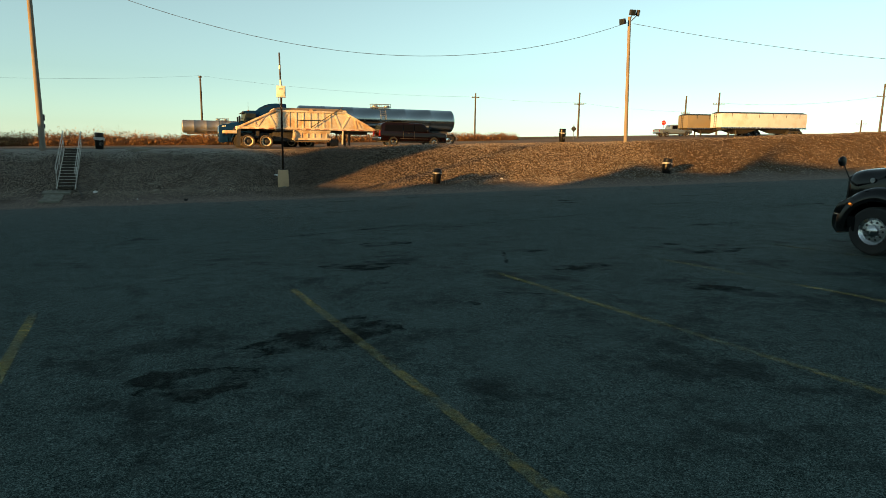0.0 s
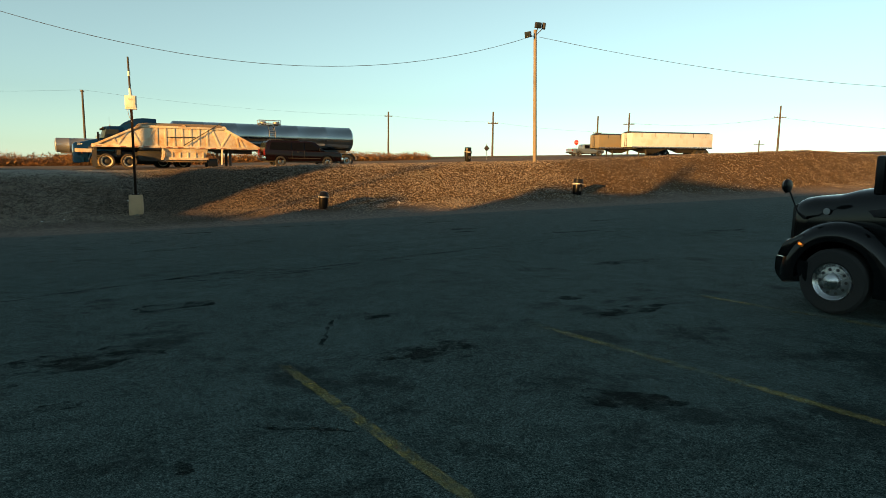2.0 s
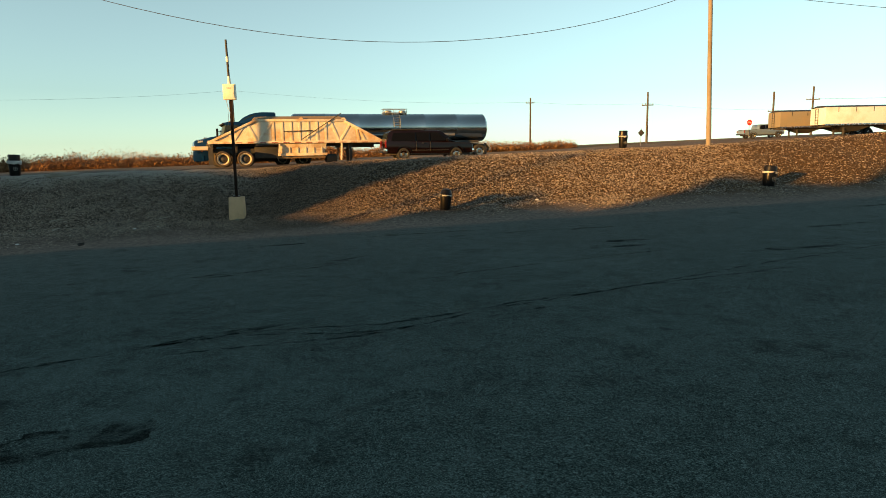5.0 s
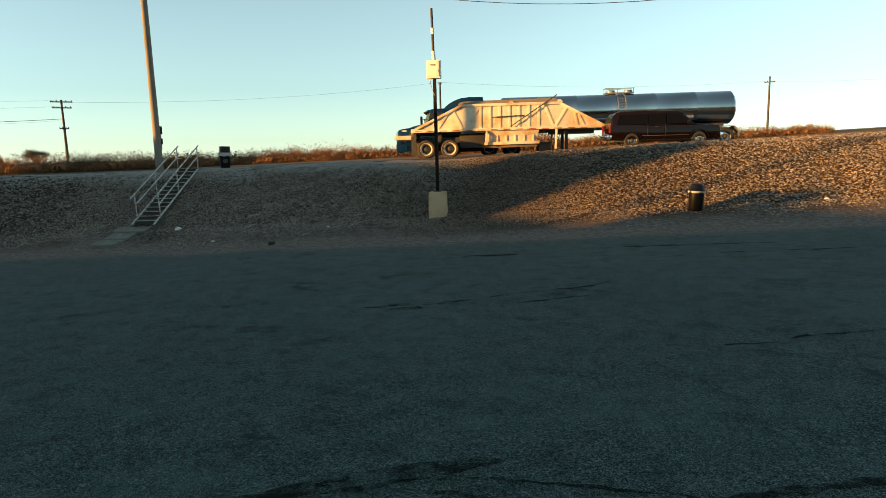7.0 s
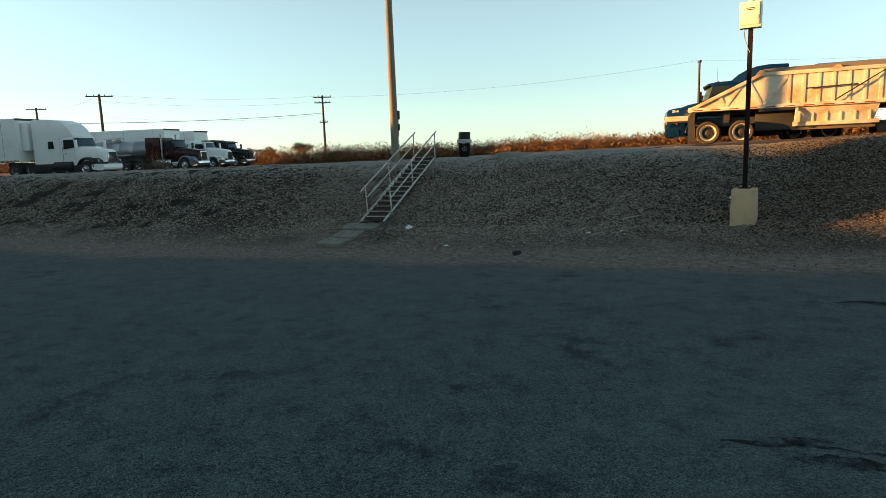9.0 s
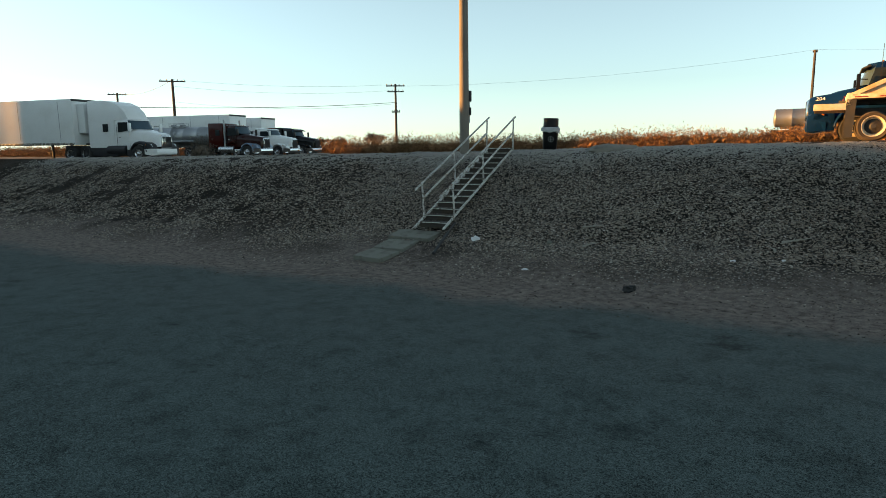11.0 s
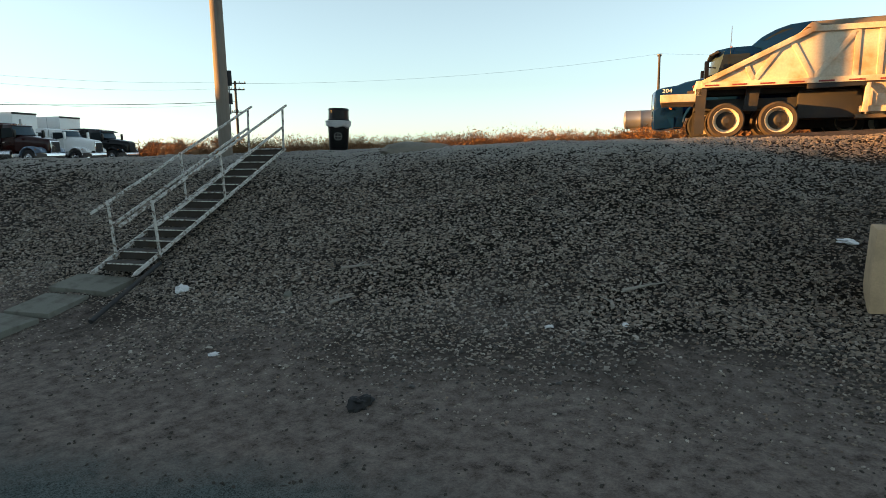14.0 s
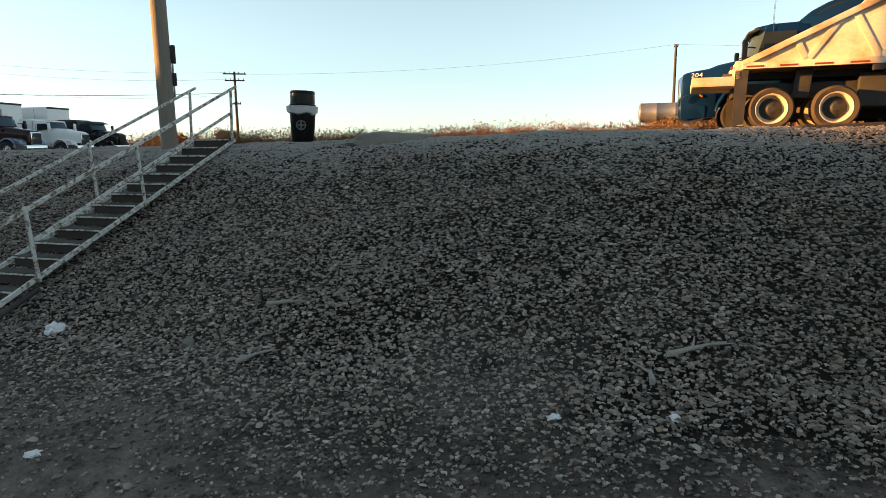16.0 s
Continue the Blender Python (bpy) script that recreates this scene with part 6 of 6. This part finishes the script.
def branch(s, n, turn, length):
    """A dead branch: one bent, tapering stem with two side twigs."""
    p = on(s, n, 0.05)
    ob = thing("dead_branch", pose(p.x, p.y, p.z, 0, -8, BANK + turn), "grey dead branch lying on the pebbles", "branch")
    bm = bmesh.new()
    q, d = Vector((0, 0, 0)), Vector((1, 0, 0))
    prev = None
    for i in range(8):
        r = 0.028 * (1 - i / 9)
        ring = [bm.verts.new((q.x, q.y + r * math.cos(k * math.tau / 7), q.z + r * math.sin(k * math.tau / 7))) for k in range(7)]
        if prev:
            for k in range(7):
                bm.faces.new((prev[k], prev[(k + 1) % 7], ring[(k + 1) % 7], ring[k]))
        else:
            bm.faces.new(ring[::-1])
        prev = ring
        if i in (3, 5):
            part("twig", T(q, q + Vector((0.12, 0.16 if i == 3 else -0.14, 0.03)), 0.014, 0.006, seg=6), M_STICK, ob)
        q = q + d * length / 7
        d = (d + Vector((0, 0.25 * noise.noise((i * 1.3, s, 0)), 0.06 * noise.noise((i, 0, n))))).normalized()
    bm.faces.new(prev)
    bmesh.ops.recalc_face_normals(bm, faces=bm.faces)
    part("stem", bm, M_STICK, ob)


branch(1.45, 37.75, 30, 0.55)
branch(1.35, 37.45, 95, 0.35)
branch(-2.7, 38.0, 5, 0.5)
branch(-2.35, 37.0, 60, 0.3)
a_, b__ = on(-6.1, 37.9, 0.09), on(-5.62, 36.04, 0.05)
tagged(part("black_pipe", T(a_, b__, 0.035, seg=10), M_DARKSTEEL), "thin black pipe lying down the bank beside the slabs", "pipe")


# ---- plants ----
def ico(sub, low=-0.1):
    bm = bmesh.new()
    bmesh.ops.create_icosphere(bm, subdivisions=sub, radius=1.0)
    v = np.array([tuple(q.co) for q in bm.verts])
    f = np.array([[q.index for q in p.verts] for p in bm.faces if p.calc_center_median().z > low])
    bm.free()
    return v, f


def weeds(name, region, count, tall, mat, label, seed, sprigs=105):
    """Dry bushy weeds: each a dense lumpy heart set with short sprigs."""
    rng = np.random.default_rng(seed)
    core, core_faces = ico(1)
    core, core_faces = core.tolist(), core_faces.tolist()
    vs, fs = [], []
    for i in range(count):
        s, n = region(rng)
        x, y = xy(s, n)
        z = height(x, y) - 0.05
        h = tall * rng.uniform(0.45, 1.25) * (1 + 0.5 * noise.noise((x * 0.08, y * 0.08, 0.0)))
        r = h * rng.uniform(0.5, 0.95)
        b0 = len(vs)
        for q in core:
            w = 0.8 + 0.35 * noise.noise((q[0] * 2 + i, q[1] * 2, q[2] * 2))
            vs.append((x + r * 0.5 * w * q[0], y + r * 0.5 * w * q[1], z + h * (0.25 + 0.28 * w * q[2])))
        fs += [tuple(b0 + j for j in f) for f in core_faces]
        for k in range(sprigs):
            a, f, g = rng.uniform(0, 6.283), rng.uniform(0, 1.0) ** 0.6, rng.uniform(0.0, 1.0)
            c = Vector((x + r * f * math.cos(a), y + r * f * math.sin(a), z + h * g * math.sqrt(max(0.05, 1.0 - 0.8 * f * f))))
            e = (Vector(rng.normal(size=3)) * 0.9 + Vector((0, 0, 0.7))).normalized() * rng.uniform(0.045, 0.11) * tall
            wv = e.cross(Vector(rng.normal(size=3))).normalized() * rng.uniform(0.010, 0.020) * tall
            b0 = len(vs)
            vs += [tuple(c - e), tuple(c + wv), tuple(c + e), tuple(c - wv)]
            fs += [(b0, b0 + 1, b0 + 2, b0 + 3)]
    me = bpy.data.meshes.new(name)
    me.from_pydata(vs, [], fs)
    me.materials.append(mat)
    tagged(new(name, me), label, "weeds", kind="stuff")


weeds("dry_weeds", lambda r: (r.uniform(-120, 14), 78 + r.exponential(1.6)), 2500, 1.72, M_WEED, "dense orange-brown dry weeds along the lot's far edge", 3)
weeds("far_weeds", lambda r: (r.uniform(12, 48), 92 + r.exponential(3.0)), 800, 1.45, M_WEED, "dry brown weeds along the far road", 4)
weeds("edge_weeds", lambda r: (-23.8 + r.normal() * 0.16, 44.2 + r.normal() * 0.16), 5, 0.8, M_TWIG, "dark dead shrub at the lot's edge", 5, 240)
weeds("low_weeds", lambda r: (r.uniform(-30, -19), 43.9 + r.normal() * 0.5), 60, 0.22, M_TWIG, "short dead weeds along the lot's edge", 6, 30)


def bare_tree(x, y, h, seed):
    rng = random.Random(seed)
    ob = thing("tree", pose(x, y, height(x, y) - 0.5), "small bare rounded tree behind the dry weeds", "tree", "bare trees in the field")
    bm, tw = bmesh.new(), bmesh.new()

    def grow(p, d, ln, r, depth):
        q = p + d * ln
        tube(bm if depth < 3 else tw, p, q, max(r, 0.018), max(r * 0.65, 0.014), seg=7 if depth < 3 else 4, caps=False)
        if depth == 6 or (depth == 5 and rng.random() < 0.3):
            return
        for _ in range(5 if depth < 2 else 3):
            nd = (d + Vector((rng.uniform(-1, 1), rng.uniform(-1, 1), rng.uniform(-0.45, 0.6))) * 1.05).normalized()
            grow(q, nd, ln * rng.uniform(0.62, 0.85), r * 0.62, depth + 1)

    grow(Vector((0, 0, 0)), Vector((0, 0, 1)), h * 0.15, h * 0.03, 0)
    part("trunk", bm, M_BARK, ob)
    part("crown", tw, M_TWIG, ob, "crown of fine bare twigs")


bare_tree(-112.4, 88.0, 8.2, 1)
bare_tree(-97.5, 71.8, 5.9, 2)
bare_tree(-98.0, 69.4, 6.2, 3)


# ---- pebbles ----
def stones(name, s0, s1, n0, n1, count, lo, hi, sub, seed, label, proud=1.0, soft=0.01):
    rng = np.random.default_rng(seed)
    base, tri = ico(sub, 0.0)
    nv = len(base)
    V = np.zeros((count * nv, 3), np.float32)
    F = np.zeros((count * len(tri), 3), np.int32)
    k = 0
    while k < count:
        s, n = rng.uniform(s0, s1), rng.uniform(n0, n1)
        x, y = xy(s, n)
        thin = smooth(35.1, 37.5, n + 1.9 * noise.noise((x * 0.4, y * 0.4, 9.0)))
        if rng.random() > (0.10 + 0.90 * thin) * smooth(s0, s0 + soft, s) * (1 - smooth(s1 - soft, s1, s)):
            continue
        r = (lo + (hi - lo) * rng.random() ** 1.3) * (0.65 + 0.35 * thin)
        q = base * (1 + 0.16 * rng.standard_normal((nv, 1)))
        q = q * (r * rng.uniform(1.0, 1.65), r * rng.uniform(0.8, 1.15), r * rng.uniform(0.55, 0.88) * proud)
        a, b_ = rng.uniform(0, 6.283), rng.normal() * 0.38
        ca, sa, cb, sb = math.cos(a), math.sin(a), math.cos(b_), math.sin(b_)
        q = q @ np.array([[1, 0, 0], [0, cb, sb], [0, -sb, cb]]) @ np.array([[ca, sa, 0], [-sa, ca, 0], [0, 0, 1]])
        V[k * nv:(k + 1) * nv] = q + (x, y, height(x, y) + r * rng.uniform(-0.1, 0.35))
        F[k * len(tri):(k + 1) * len(tri)] = tri + k * nv
        k += 1
    me = bpy.data.meshes.new(name)
    me.vertices.add(len(V))
    me.vertices.foreach_set("co", V.ravel())
    me.loops.add(F.size)
    me.loops.foreach_set("vertex_index", F.ravel())
    me.polygons.add(len(F))
    me.polygons.foreach_set("loop_start", np.arange(0, F.size, 3, dtype=np.int32))
    me.polygons.foreach_set("use_smooth", np.full(len(F), sub > 1))
    me.update()
    me.validate()
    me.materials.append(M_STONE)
    return tagged(new(name, me), label, "pebbles", kind="stuff")


PEBBLES = "rounded grey and brown river pebbles covering the bank"
stones("bank_pebbles", -8.5, 6.5, 34.6, 40.5, 4000, 0.012, 0.025, 2, 11, PEBBLES, 1.1)
stones("bank_pebbles", -12.0, 5.0, 34.6, 43.6, 98000, 0.0125, 0.0265, 1, 15, PEBBLES, 1.1, 3.0)
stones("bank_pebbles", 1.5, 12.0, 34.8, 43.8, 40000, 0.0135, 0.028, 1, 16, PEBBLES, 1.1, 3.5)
stones("bank_pebbles", -36.0, -7.5, 35.0, 43.8, 52000, 0.015, 0.035, 1, 12, PEBBLES, 1.1, 4.0)
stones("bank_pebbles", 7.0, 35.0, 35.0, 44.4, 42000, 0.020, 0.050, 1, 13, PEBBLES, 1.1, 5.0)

clods = stones("dust_clods", -14.0, 8.0, 32.8, 37.0, 8000, 0.005, 0.028, 1, 31, "small dark clods and debris scattered over the dusty strip", 1.3)
clods.data.materials[0] = M_CLOD


def single_pebbles(count):
    """The pebbles nearest to the yard, one object each on a few shared meshes."""
    rng = np.random.default_rng(21)
    base, tri = ico(2)
    kinds = []
    for k in range(8):
        q = base * (1 + 0.13 * rng.standard_normal((len(base), 1)))
        q = q * (rng.uniform(0.9, 1.4), rng.uniform(0.8, 1.1), rng.uniform(0.5, 0.75))
        me = bpy.data.meshes.new("pebble")
        me.from_pydata(q.tolist(), [], tri.tolist())
        me.polygons.foreach_set("use_smooth", [True] * len(tri))
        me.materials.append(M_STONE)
        kinds.append(me)
    for i in range(count):
        x, y = xy(rng.uniform(-5.5, 2.0), rng.uniform(35.2, 38.4))
        r = 0.018 + 0.018 * rng.random() ** 2
        ob = new("pebble", kinds[i % 8])
        ob.parent = GROUND
        ob.matrix_basis = pose(x, y, height(x, y) + r * 0.35, rng.normal() * 12, rng.normal() * 12, rng.uniform(0, 360)) @ Matrix.Diagonal((r, r, r, 1))


single_pebbles(300)
stones("bank_pebbles", 29.0, 82.0, 35.3, 43.6, 20000, 0.02, 0.05, 1, 14, "rounded brown pebbles covering the bank", 1.0, 5.0)
